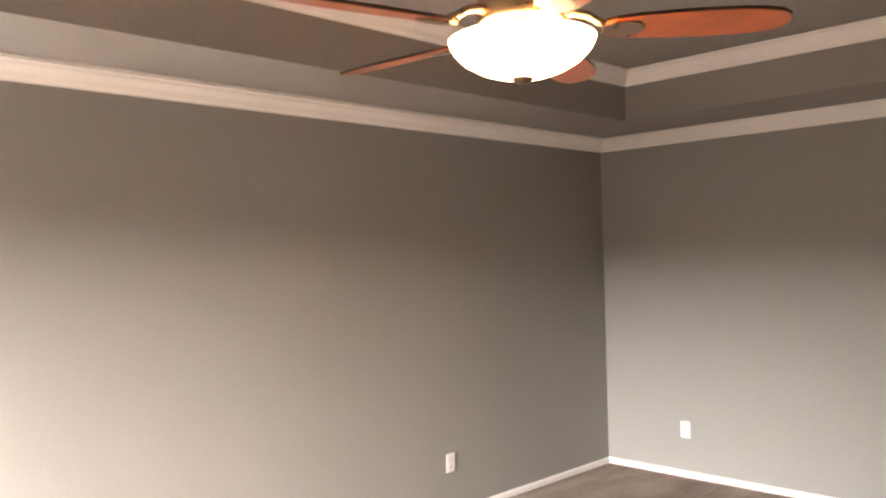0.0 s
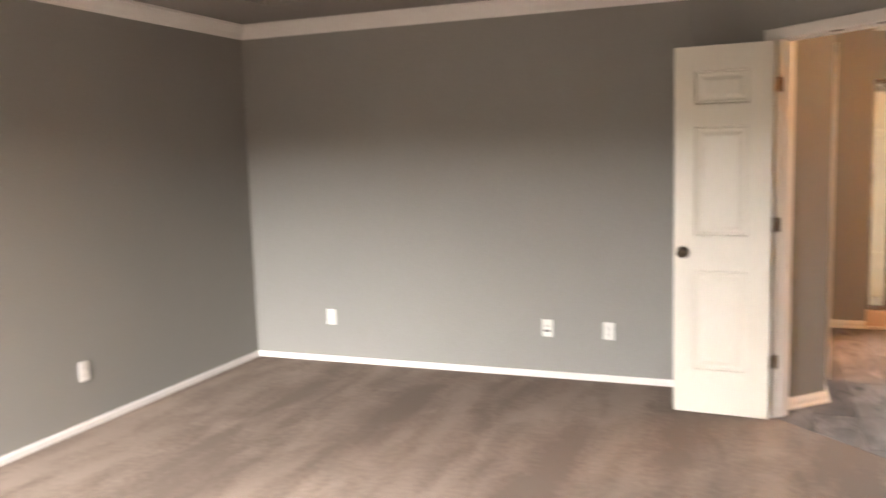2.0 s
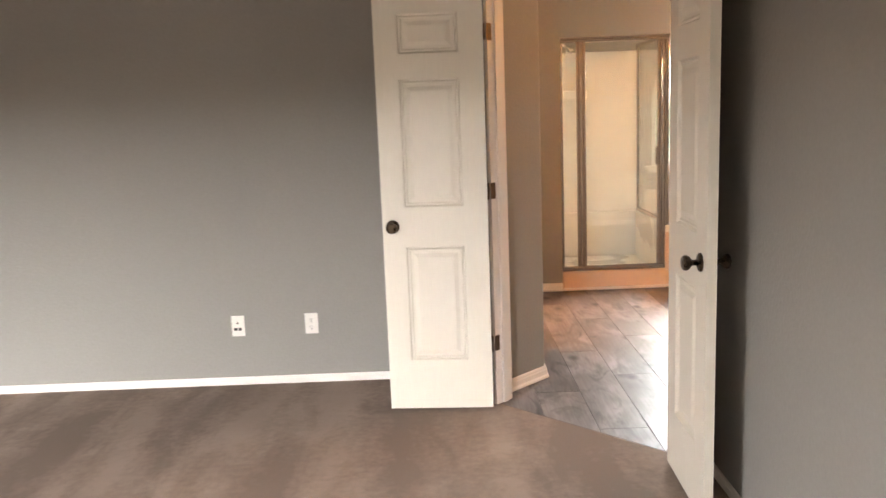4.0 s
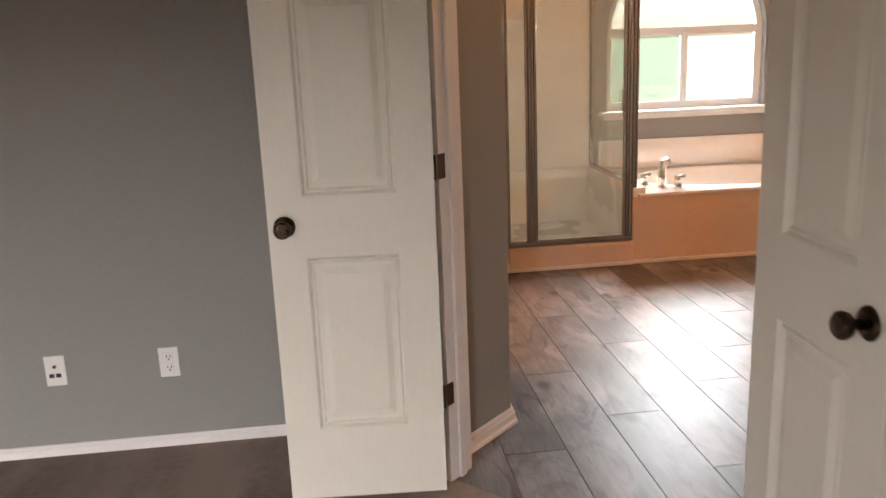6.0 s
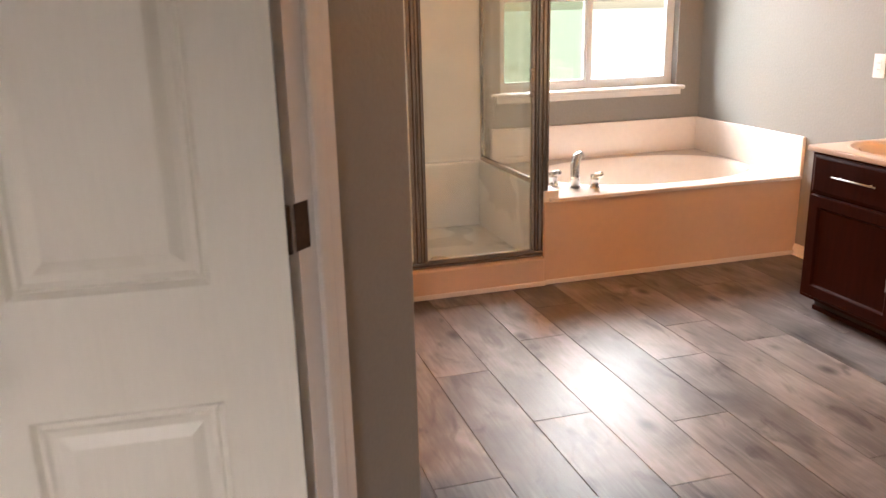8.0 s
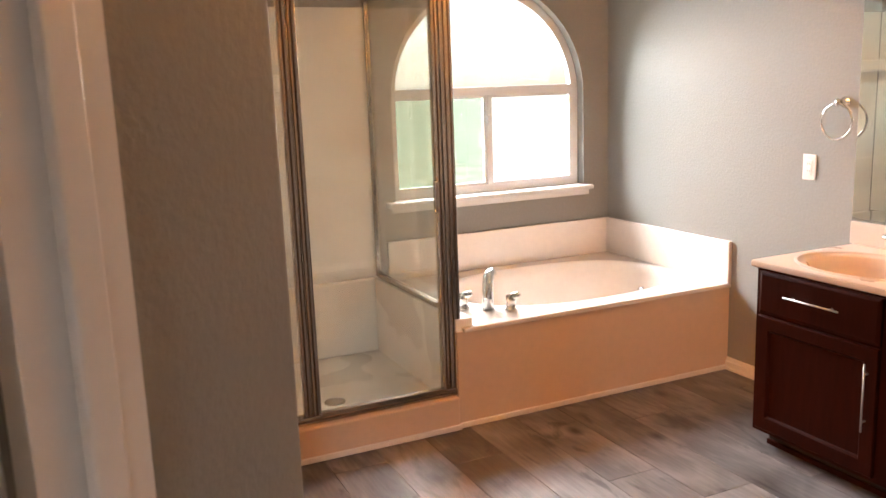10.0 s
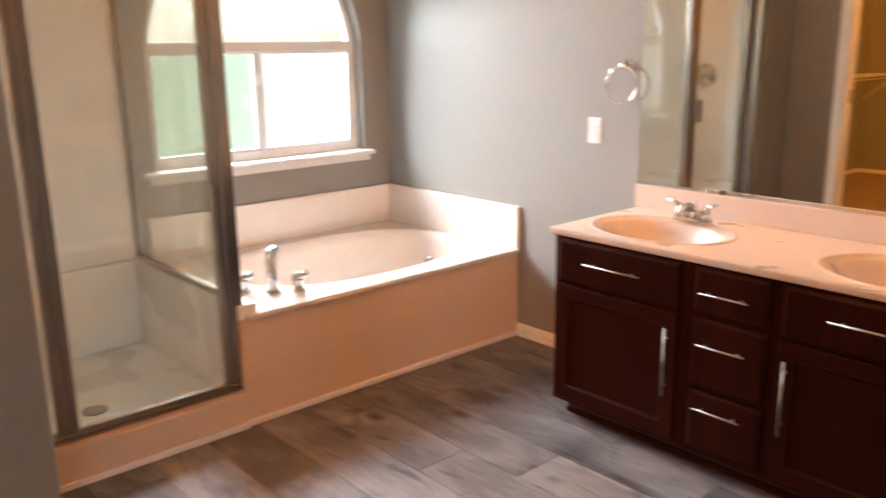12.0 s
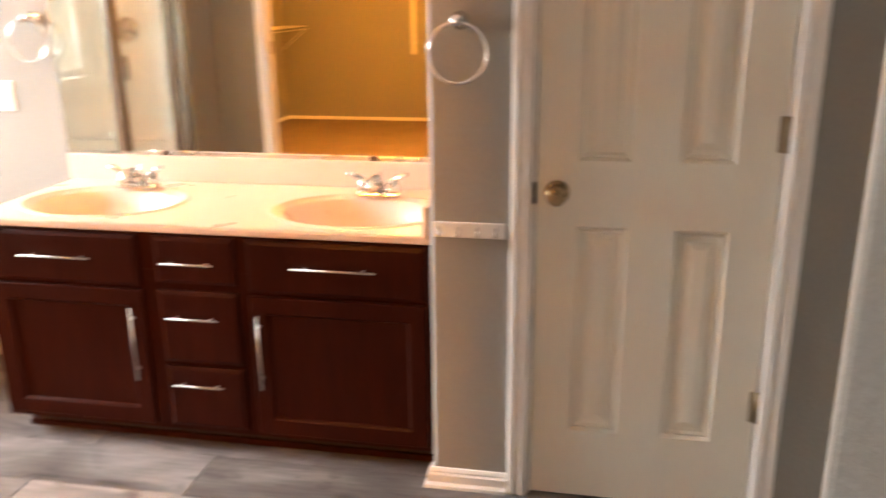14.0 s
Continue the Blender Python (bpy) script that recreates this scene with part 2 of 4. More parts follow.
BOWL = glow("lit_glass_bowl", (1.0, 0.74, 0.42), 1.6)
GLOBE = glow("lit_globe", (1.0, 0.66, 0.34), 4.0)
VINYL = mat("white_vinyl_window", (0.74, 0.75, 0.75), 0.35, spread=0.03)
GLASS = glass_mat("clear_glass", (0.93, 0.96, 0.94))
SHOWER_GLASS = glass_mat("shower_glass", (0.97, 0.98, 0.95), haze=0.03)
WIRE = mat("white_coated_wire", (0.75, 0.74, 0.70), 0.4)
GRASS = mat("lawn_grass", (0.46, 0.50, 0.40), 0.9, spread=0.45, scale=1.2, fine=40, bump=0.8)
MIRROR = mat("silvered_mirror", (0.86, 0.88, 0.86), 0.01, metal=1.0, spread=0.0)
SCREEN = bpy.data.materials.new("insect_screen")
SCREEN.use_nodes = True
_n = SCREEN.node_tree
_t, _d, _m = (_n.nodes.new("ShaderNode" + k) for k in ("BsdfTransparent", "BsdfDiffuse", "MixShader"))
_d.inputs[0].default_value = (0.12, 0.17, 0.12, 1)
_t.inputs[0].default_value = (0.93, 1.0, 0.95, 1)
_m.inputs[0].default_value = 0.22
_n.links.new(_t.outputs[0], _m.inputs[1])
_n.links.new(_d.outputs[0], _m.inputs[2])
_n.links.new(_m.outputs[0], _n.nodes["Material Output"].inputs[0])


# ---- mesh helpers ----
def box(bm, x0, x1, y0, y1, z0, z1, m=None):
    vs = [bm.verts.new(Vector((x, y, z)) if m is None else m @ Vector((x, y, z))) for z in (z0, z1) for x, y in ((x0, y0), (x1, y0), (x1, y1), (x0, y1))]
    for f in ((3, 2, 1, 0), (4, 5, 6, 7), (0, 1, 5, 4), (1, 2, 6, 5), (2, 3, 7, 6), (3, 0, 4, 7)):
        bm.faces.new([vs[i] for i in f])
    return bm


def boxed(*a, m=None, bevel=0.0, seg=2):
    bm = box(bmesh.new(), *a, m=m)
    if bevel:
        bmesh.ops.bevel(bm, geom=list(bm.edges), offset=bevel, segments=seg, affect="EDGES", profile=0.5)
    return bm


def prism(poly, z0, z1, bm=None):
    bm = bm or bmesh.new()
    lo, hi = [bm.verts.new((x, y, z0)) for x, y in poly], [bm.verts.new((x, y, z1)) for x, y in poly]
    n = len(poly)
    bm.faces.new(lo[::-1])
    bm.faces.new(hi)
    for i in range(n):
        bm.faces.new((lo[i], lo[(i + 1) % n], hi[(i + 1) % n], hi[i]))
    bmesh.ops.recalc_face_normals(bm, faces=list(bm.faces))
    return bm


def sweep(path, profile, closed=False, bm=None):
    """Mitred moulding along a plan path; profile points are (distance to the path's left, height)."""
    bm = bm or bmesh.new()
    n, rings = len(path), []
    for i, p in enumerate(path):
        p = Vector(p)
        a = (p - Vector(path[i - 1])).normalized() if closed or i > 0 else None
        b = (Vector(path[(i + 1) % n]) - p).normalized() if closed or i < n - 1 else None
        a, b = a or b, b or a
        na, nb = Vector((-a.y, a.x)), Vector((-b.y, b.x))
        mi = (na + nb).normalized()
        mi = mi / max(0.3, mi.dot(na))
        rings.append([bm.verts.new((p.x + mi.x * d, p.y + mi.y * d, z)) for d, z in profile])
    k = len(profile)
    for i in range(n if closed else n - 1):
        r, s = rings[i], rings[(i + 1) % n]
        for j in range(k):
            bm.faces.new((r[j], r[(j + 1) % k], s[(j + 1) % k], s[j]))
    if not closed:
        bm.faces.new(rings[0][::-1])
        bm.faces.new(rings[-1])
    bmesh.ops.recalc_face_normals(bm, faces=list(bm.faces))
    return bm


def lathe(profile, m=None, seg=24, bm=None, cap=True):
    """Turned shape round z; profile points are (radius, height)."""
    bm = bm or bmesh.new()
    m = m or Matrix()
    rings = [[bm.verts.new(m @ Vector((r * math.cos(2 * math.pi * i / seg), r * math.sin(2 * math.pi * i / seg), z))) for i in range(seg)] for r, z in profile]
    for a, b in zip(rings, rings[1:]):
        for i in range(seg):
            bm.faces.new((a[i], a[(i + 1) % seg], b[(i + 1) % seg], b[i]))
    if cap:
        bm.faces.new(rings[0][::-1])
        bm.faces.new(rings[-1])
    bmesh.ops.recalc_face_normals(bm, faces=list(bm.faces))
    for f in bm.faces:
        f.smooth = len(f.verts) == 4
    return bm


def tube(points, radius, seg=10, bm=None, closed=False, squash=1.0):
    """A round bar along a line of points; radius may be a list."""
    bm = bm or bmesh.new()
    pts = [Vector(p) for p in points]
    n, rings, up = len(pts), [], None
    for i, p in enumerate(pts):
        if closed:
            d = (pts[(i + 1) % n] - pts[i - 1]).normalized()
        else:
            d = (pts[min(i + 1, n - 1)] - pts[max(i - 1, 0)]).normalized()
        if up is None:
            up = d.orthogonal().normalized()
        up = (up - d * up.dot(d)).normalized()
        side = d.cross(up)
        r = radius[i] if isinstance(radius, (list, tuple)) else radius
        rings.append([bm.verts.new(p + r * (math.cos(2 * math.pi * k / seg) * up + squash * math.sin(2 * math.pi * k / seg) * side)) for k in range(seg)])
    for i in range(n if closed else n - 1):
        a, b = rings[i], rings[(i + 1) % n]
        for k in range(seg):
            bm.faces.new((a[k], a[(k + 1) % seg], b[(k + 1) % seg], b[k])).smooth = True
    if not closed:
        bm.faces.new(rings[0][::-1])
        bm.faces.new(rings[-1])
    bmesh.ops.recalc_face_normals(bm, faces=list(bm.faces))
    return bm


def ring_points(c, r, normal_axis="x", n=40):
    out = []
    for i in range(n):
        a, b = r * math.cos(2 * math.pi * i / n), r * math.sin(2 * math.pi * i / n)
        out.append(Vector(c) + (Vector((0, a, b)) if normal_axis == "x" else Vector((a, 0, b))))
    return out


def to_mesh(name, bm, material):
    me = bpy.data.meshes.new(name)
    bm.to_mesh(me)
    bm.free()
    me.materials.append(material)
    return me


BASE = {}


def thing(name, base, label, category, group="", kind=""):
    """An empty at the base of a thing, which parents its parts."""
    ob = new(name)
    ob.empty_display_size = 0.1
    ob.location = base
    BASE[ob.name] = Vector(base)
    return tagged(ob, label, category, group, kind)


def part(name, bm, material, parent, label=""):
    """One mesh under a thing or a part; its shape is given in the thing's own place in the room."""
    root = parent.parent or parent
    bmesh.ops.translate(bm, vec=-BASE.get(root.name, Vector()), verts=list(bm.verts))
    ob = new(name, to_mesh(name, bm, material))
    ob.parent = parent
    return tagged(ob, label)


def solid(name, bm, material, label, category, group="", kind="structure"):
    return tagged(new(name, to_mesh(name, bm, material)), label, category, group, kind)


# ---- plan ----
XW, YN, XE, YS = -3.60, 5.93, 0.875, -1.40      # bedroom walls
CH, TRAY = 2.475, 2.80                            # soffit and tray heights
P0 = Vector((-0.41, 5.93))                       # diagonal wall, from the north wall to the east wall
DG = Matrix.Translation((P0.x, P0.y, 0)) @ Matrix.Rotation(radians(-45), 4, "Z")
DLEN, DL, DR, DT = 1.817, 0.680, 1.668, 0.12     # its length, door opening and thickness
BX, BN, BE = 0.40, 9.03, 3.185                   # bathroom west face, window wall, vanity wall
SF, SX0, SX1 = 7.98, 0.784, 1.61                 # shower front and sides
STUB = 2.53                                      # face of the closet-door wall beside the vanity
ROOM = [(XW, YS), (XE, YS), (XE, 4.645), (P0.x, P0.y), (XW, YN)]


def dg(s, d=0.0):
    v = DG @ Vector((s, d, 0))
    return (v.x, v.y)

# ---- bedroom shell ----
bm = bmesh.new()
prism([(XW - 0.12, YS - 0.12), (XE + 0.12, YS - 0.12), (XE + 0.12, 4.70), dg(DR, 0.02), dg(DL, 0.02), (P0.x, P0.y + 0.12), (XW - 0.12, YN + 0.12)], -0.12, 0.0, bm)
solid("floor_bedroom", bm, CARPET, "brown-beige cut-pile carpet with brushed vacuum streaks", "carpet")
bm = box(bmesh.new(), XW - 0.12, XW, YS - 0.12, 0.0, 0, 2.95)
box(bm, XW - 0.12, XW, 1.45, YN + 0.12, 0, 2.95)
box(bm, XW - 0.12, XW, 0.0, 1.45, 0, 0.60)
box(bm, XW - 0.12, XW, 0.0, 1.45, 2.05, 2.95)
solid("wall_west", bm, GREY, "plain warm grey painted bedroom wall", "wall")
solid("wall_north", boxed(XW, P0.x, YN, YN + 0.12, 0, 2.95), GREY, "grey painted bedroom wall with outlet plates", "wall")
solid("wall_east", boxed(XE, XE + 0.12, YS - 0.12, 4.645, 0, 2.95), GREY, "grey painted bedroom wall behind the open door", "wall")
bm = bmesh.new()
WIN = [(-3.10, -1.60)]
xs = [XW] + [v for w in WIN for v in w] + [XE]
for a, b in zip(xs[::2], xs[1::2]):
    box(bm, a, b, YS - 0.12, YS, 0, 2.95)
for a, b in WIN:
    box(bm, a, b, YS - 0.12, YS, 0, 0.60)
    box(bm, a, b, YS - 0.12, YS, 2.05, 2.95)
solid("wall_south", bm, GREY, "grey painted bedroom wall with a window", "wall")
for i, (a, b) in enumerate(WIN):
    w = thing("window_%d" % (i + 2), ((a + b) / 2, YS, 0.60), "white vinyl double-hung bedroom window", "window", kind="structure")
    for x0, x1, z0, z1 in ((a, a + 0.05, 0.60, 2.05), (b - 0.05, b, 0.60, 2.05), (a + 0.05, b - 0.05, 0.60, 0.65), (a + 0.05, b - 0.05, 2.0, 2.05), (a + 0.05, b - 0.05, 1.30, 1.34)):
        part("window_frame", boxed(x0, x1, YS - 0.09, YS - 0.04, z0, z1), VINYL, w)
    for z0, z1 in ((0.65, 1.30), (1.34, 2.0)):
        part("pane", boxed(a + 0.05, b - 0.05, YS - 0.07, YS - 0.066, z0, z1), GLASS, w).visible_shadow = False
    part("window_sill", boxed(a - 0.05, b + 0.05, YS - 0.02, YS + 0.06, 0.57, 0.60, bevel=0.006), TRIM, w)

w = thing("window_3", (XW, 0.725, 0.60), "white vinyl double-hung bedroom side window", "window", kind="structure")
for y0, y1, z0, z1 in ((0.0, 0.05, 0.60, 2.05), (1.40, 1.45, 0.60, 2.05), (0.05, 1.40, 0.60, 0.65), (0.05, 1.40, 2.0, 2.05), (0.05, 1.40, 1.30, 1.34)):
    part("window_frame", boxed(XW - 0.09, XW - 0.04, y0, y1, z0, z1), VINYL, w)
for z0, z1 in ((0.65, 1.30), (1.34, 2.0)):
    part("pane", boxed(XW - 0.07, XW - 0.066, 0.05, 1.40, z0, z1), GLASS, w).visible_shadow = False
part("window_sill", boxed(XW - 0.02, XW + 0.06, -0.05, 1.50, 0.57, 0.60, bevel=0.006), TRIM, w)

bm = bmesh.new()
box(bm, 0, DL - 0.02, 0, DT, 0, 2.95, DG)
box(bm, DR + 0.02, DLEN, 0, DT, 0, 2.95, DG)
box(bm, DL - 0.02, DR + 0.02, 0, DT, 2.075, 2.95, DG)
solid("wall_diagonal", bm, GREY, "grey diagonal wall with the double doorway", "wall")

# tray ceiling: soffit ring, sides and raised middle
off = 0.63
INNER = [(XW + off, YS + off), (XE - off, YS + off), (XE - off, 4.645 - 0.26), (P0.x - 0.26, YN - off), (XW + off, YN - off)]
bm = bmesh.new()
ro, ri = [bm.verts.new((x, y, CH)) for x, y in ROOM], [bm.verts.new((x, y, CH)) for x, y in INNER]
rt = [bm.verts.new((x, y, TRAY)) for x, y in INNER]
for i in range(5):
    j = (i + 1) % 5
    bm.faces.new((ro[i], ro[j], ri[j], ri[i]))
    bm.faces.new((ri[i], ri[j], rt[j], rt[i]))
bm.faces.new(rt)
prism([(XW - 0.12, YS - 0.12), (XE + 0.12, YS - 0.12), (XE + 0.12, 4.8), (P0.x, YN + 0.12), (XW - 0.12, YN + 0.12)], 2.95, 3.05, bm)
solid("ceiling_bedroom", bm, CEIL_GREY, "grey tray ceiling with a lower border", "ceiling")
CROWN = [(0.0, 0.0), (0.0, -0.098), (0.010, -0.100), (0.014, -0.090), (0.020, -0.086), (0.034, -0.062), (0.056, -0.036), (0.062, -0.022), (0.070, -0.018), (0.070, 0.0)]
solid("crown_molding", sweep(ROOM, [(d, CH + z - 0.001) for d, z in CROWN], True), TRIM, "white crown molding along the lower ceiling", "molding")
solid("tray_crown_molding", sweep(INNER, [(d, TRAY + z - 0.001) for d, z in CROWN], True), TRIM, "white crown molding inside the tray ceiling", "molding")
SKIRT = [(0.0, 0.0), (0.013, 0.0), (0.013, 0.028), (0.009, 0.031), (0.009, 0.034), (0.006, 0.040), (0.0, 0.042)]
solid("baseboard_bedroom", sweep([dg(DL - 0.092), (P0.x, P0.y), (XW, YN), (XW, YS), (XE, YS), (XE, 4.645), dg(DR + 0.092)][::1], [(d, z) for d, z in SKIRT]), TRIM, "white baseboard round the bedroom", "baseboard")

# ---- doorway between bedroom and bathroom ----
dw = thing("door_frame", (*dg((DL + DR) / 2), 0), "white painted double door frame with molded casing", "door frame", kind="structure")
for side, d0, d1 in (("casing", -0.018, 0.0), ("casing", DT, DT + 0.018)):
    for s0, s1, z1 in ((DL - 0.090, DL - 0.025, 2.052), (DR + 0.025, DR + 0.090, 2.052)):
        part("casing", boxed(s0, s1, d0, d1, 0, z1, m=DG, bevel=0.005), TRIM, dw)
    part("casing", boxed(DL - 0.090, DR + 0.090, d0, d1, 2.054, 2.112, m=DG, bevel=0.005), TRIM, dw)
for s0, s1 in ((DL - 0.02, DL), (DR, DR + 0.02)):
    part("jamb", boxed(s0, s1, 0.001, DT - 0.001, 0, 2.055, m=DG), TRIM, dw)
part("head_jamb", boxed(DL, DR, 0.001, DT - 0.001, 2.055, 2.075, m=DG), TRIM, dw)
for s0, s1 in ((DL, DL + 0.011), (DR - 0.011, DR)):
    part("stop", boxed(s0, s1, 0.045, 0.08, 0, 2.044, m=DG, bevel=0.003), TRIM, dw)
part("stop", boxed(DL + 0.011, DR - 0.011, 0.045, 0.08, 2.044, 2.055, m=DG, bevel=0.003), TRIM, dw)
for s in (1.02, 1.28):
    part("catch_plate", boxed(s - 0.03, s + 0.03, 0.010, 0.034, 2.051, 2.0545, m=DG, bevel=0.001), BRASS, dw)


def panel(bm, x0, x1, z0, z1, y, sgn):
    """A moulded door panel sunk into the face at y: sloped edge, flat valley, raised field."""
    rings = []
    for inset, depth in ((0.0, 0.0), (0.009, 0.010), (0.015, 0.006), (0.023, 0.011), (0.034, 0.011), (0.054, 0.003)):
        rings.append([bm.verts.new((x, y - sgn * depth, z)) for x, z in ((x0 + inset, z0 + inset), (x1 - inset, z0 + inset), (x1 - inset, z1 - inset), (x0 + inset, z1 - inset))])
    for a, b in zip(rings, rings[1:]):
        for i in range(4):
            bm.faces.new((a[i], a[(i + 1) % 4], b[(i + 1) % 4], b[i]))
    bm.faces.new(rings[-1])
    bmesh.ops.recalc_face_normals(bm, faces=list(bm.faces))
    if sgn * sum((f.normal.y for f in bm.faces)) < 0:
        bmesh.ops.reverse_faces(bm, faces=list(bm.faces))
    return bm


def knob(root, x, z, y, sgn, material=BRASS):
    m = Matrix.Translation((x, y, z)) @ Matrix.Rotation(radians(-90 * sgn), 4, "X")
    part("rose", lathe([(0.001, 0), (0.033, 0), (0.033, 0.004), (0.028, 0.009), (0.014, 0.012), (0.001, 0.0125)], m), material, root)
    part("knob", lathe([(0.011, 0.010), (0.010, 0.028), (0.014, 0.034), (0.023, 0.040), (0.027, 0.050), (0.026, 0.058), (0.020, 0.064), (0.017, 0.0625), (0.013, 0.065), (0.001, 0.066)], m), material, root)


def door_leaf(name, w, h, cols, rows, knob_x, knob_z, label, t=0.035, latch=False, metal=BRASS):
    """A moulded panel door; its own x runs along its width, y is its thickness, hinge edge at x = 0."""
    root = thing(name, (0, 0, 0), label, "door", kind="structure")
    xs = [0.0] + [v for c in cols for v in c] + [w]
    for a, b in zip(xs[::2], xs[1::2]):
        part("stile", boxed(a, b, 0, t, 0, h), DOOR, root)
    zs = [0.0] + [v for r in rows for v in r] + [h]
    for a, b in cols:
        for c, d in zip(zs[::2], zs[1::2]):
            part("rail", boxed(a, b, 0, t, c, d), DOOR, root)
        for c, d in rows:
            part("panel", panel(bmesh.new(), a, b, c, d, 0.0, -1), DOOR, root)
            part("panel", panel(bmesh.new(), a, b, c, d, t, 1), DOOR, root)
    knob(root, knob_x, knob_z, 0.0, -1, metal)
    knob(root, knob_x, knob_z, t, 1, metal)
    if latch:
        part("latch_plate", boxed(w - 0.001, w + 0.0012, 0.006, t - 0.006, knob_z - 0.028, knob_z + 0.028) if knob_x > w / 2 else boxed(-0.0012, 0.001, 0.006, t - 0.006, knob_z - 0.028, knob_z + 0.028), BRASS, root)
    return root


def hinge(root, x, y, z, m=None, material=HINGE, side=-1):
    part("hinge", tube([(m or Matrix()) @ Vector((x, y, z + dz)) for dz in (-0.046, 0.046)], 0.0075, 10), material, root, "bronze hinge")


ROWS3 = [(0.245, 0.812), (1.003, 1.602), (1.718, 1.898)]
left_leaf = door_leaf("door_1", 0.507, 2.03, [(0.116, 0.398)], ROWS3, 0.457, 0.912, "open white molded three-panel door leaf with brass knob")
left_leaf.matrix_world = pose(0.050, 5.414, 0.014, 0, 0, 180 - 4.0)
right_leaf = door_leaf("door_2", 0.512, 2.03, [(0.112, 0.392)], ROWS3, 0.445, 0.912, "open white molded three-panel door leaf near the wall")
right_leaf.matrix_world = pose(0.716, 4.688, 0.014, 0, 0, -92.0)
for s, e in ((DL, 1), (DR, -1)):
    for z in (0.322, 1.080, 1.826):
        part("hinge_leaf", boxed(min(s + e * 0.0003, s + e * 0.002), max(s + e * 0.0003, s + e * 0.002), -0.006, 0.030, z - 0.042, z + 0.036, m=DG, bevel=0.0006, seg=1), HINGE, dw, "bronze hinge leaf")
        part("hinge_barrel", tube([DG @ Vector((s - e * 0.004, -0.020 if e > 0 else -0.010, z + dz)) for dz in (-0.042, 0.036)], 0.0075, 10), HINGE, dw, "bronze hinge barrel")
ds = thing("door_stop", (0.862, 4.17, 0.045), "white spring door stop on the baseboard", "door stop")
part("spring", tube([(0.862, 4.17, 0.045), (0.765, 4.165, 0.047)], 0.006, 8), TRIM, ds)
part("tip", tube([(0.765, 4.165, 0.047), (0.748, 4.164, 0.047)], 0.010, 10), TRIM, ds)


# ---- outlet plates ----
def plate(name, m, label, kind):
    """A wall plate 70 x 115 mm; its own y points into the wall."""
    root = thing(name, (0, 0, 0), label, "wall plate")
    part("cover", boxed(-0.036, 0.036, -0.006, 0, -0.058, 0.058, bevel=0.003), PLASTIC, root)
    if kind == "outlet":
        for dz in (-0.021, 0.021):
            part("socket", boxed(-0.015, 0.015, -0.0075, -0.005, dz - 0.016, dz + 0.016, bevel=0.001, seg=1), PLASTIC, root)
            bm = bmesh.new()
            box(bm, -0.008, -0.0055, -0.0080, -0.0070, dz - 0.001, dz + 0.009)
            box(bm, 0.0055, 0.008, -0.0080, -0.0070, dz - 0.001, dz + 0.009)
            box(bm, -0.003, 0.003, -0.0080, -0.0070, dz - 0.012, dz - 0.006)
            part("slots", bm, SLOT, root)
    if kind == "media":
        for x in (-0.014, 0.010):
            part("jack", boxed(x - 0.009, x + 0.009, -0.0075, -0.005, -0.025, -0.010), SLOT, root)
        part("coax", lathe([(0.006, 0), (0.006, 0.006), (0.001, 0.007)], Matrix.Translation((0, -0.006, 0.018)) @ Matrix.Rotation(radians(90), 4, "X"), 12), HINGE, root)
    if kind == "switch":
        part("rocker", boxed(-0.017, 0.017, -0.0085, -0.005, -0.034, 0.034, bevel=0.002), PLASTIC, root)
        for dz in (-0.016, 0.016):
            bm = bmesh.new()
            for x in (-0.0065, 0.0045):
                box(bm, x, x + 0.002, -0.0092, -0.0080, dz - 0.004, dz + 0.004)
            part("slots", bm, SLOT, root)
    root.matrix_world = m
    return root


plate("blank_plate", pose(-2.948, YN, 0.335), "white blank wall plate low on the grey wall", "blank")
plate("media_plate", pose(-1.32, YN, 0.335), "white wall plate with two black jacks and coax", "media")
plate("outlet_plate", pose(-0.914, YN, 0.335), "white duplex outlet plate low on the grey wall", "outlet")
plate("outlet_plate", pose(XW, 4.203, 0.335, 0, 0, 90), "white duplex outlet plate on the long grey wall", "outlet")

# ---- ceiling fan ----
FX, FY = -1.335, 2.236
fan = thing("ceiling_fan", (FX, FY, TRAY), "five-blade ceiling fan with cherry blades and lit bowl", "ceiling fan")
fm = Matrix.Translation((FX, FY, 0))
part("canopy", lathe([(0.065, TRAY - 0.001), (0.065, TRAY - 0.03), (0.045, TRAY - 0.06), (0.016, TRAY - 0.075)], fm), PEWTER, fan)
part("downrod", tube([(FX, FY, TRAY - 0.06), (FX, FY, 2.31)], 0.0135, 12), PEWTER, fan)
part("coupling", lathe([(0.014, 2.392), (0.020, 2.386), (0.022, 2.344), (0.030, 2.332), (0.014, 2.324)], fm, 24), PEWTER, fan)
part("motor_housing", lathe([(0.02, 2.324), (0.046, 2.316), (0.060, 2.292), (0.098, 2.280), (0.112, 2.272), (0.116, 2.264), (0.116, 2.212), (0.110, 2.204), (0.080, 2.200), (0.02, 2.198)], fm, 40), PEWTER, fan)
part("light_fitter", lathe([(0.07, 2.1985), (0.078, 2.190), (0.080, 2.178), (0.070, 2.172), (0.060, 2.178)], fm, 40, cap=False), PEWTER, fan)
bowl = part("bowl", lathe([(0.186, 2.171), (0.191, 2.168), (0.189, 2.158), (0.178, 2.138), (0.152, 2.111), (0.114, 2.089), (0.070, 2.074), (0.020, 2.068)], fm, 48, cap=False), BOWL, fan, "glowing frosted glass bowl")
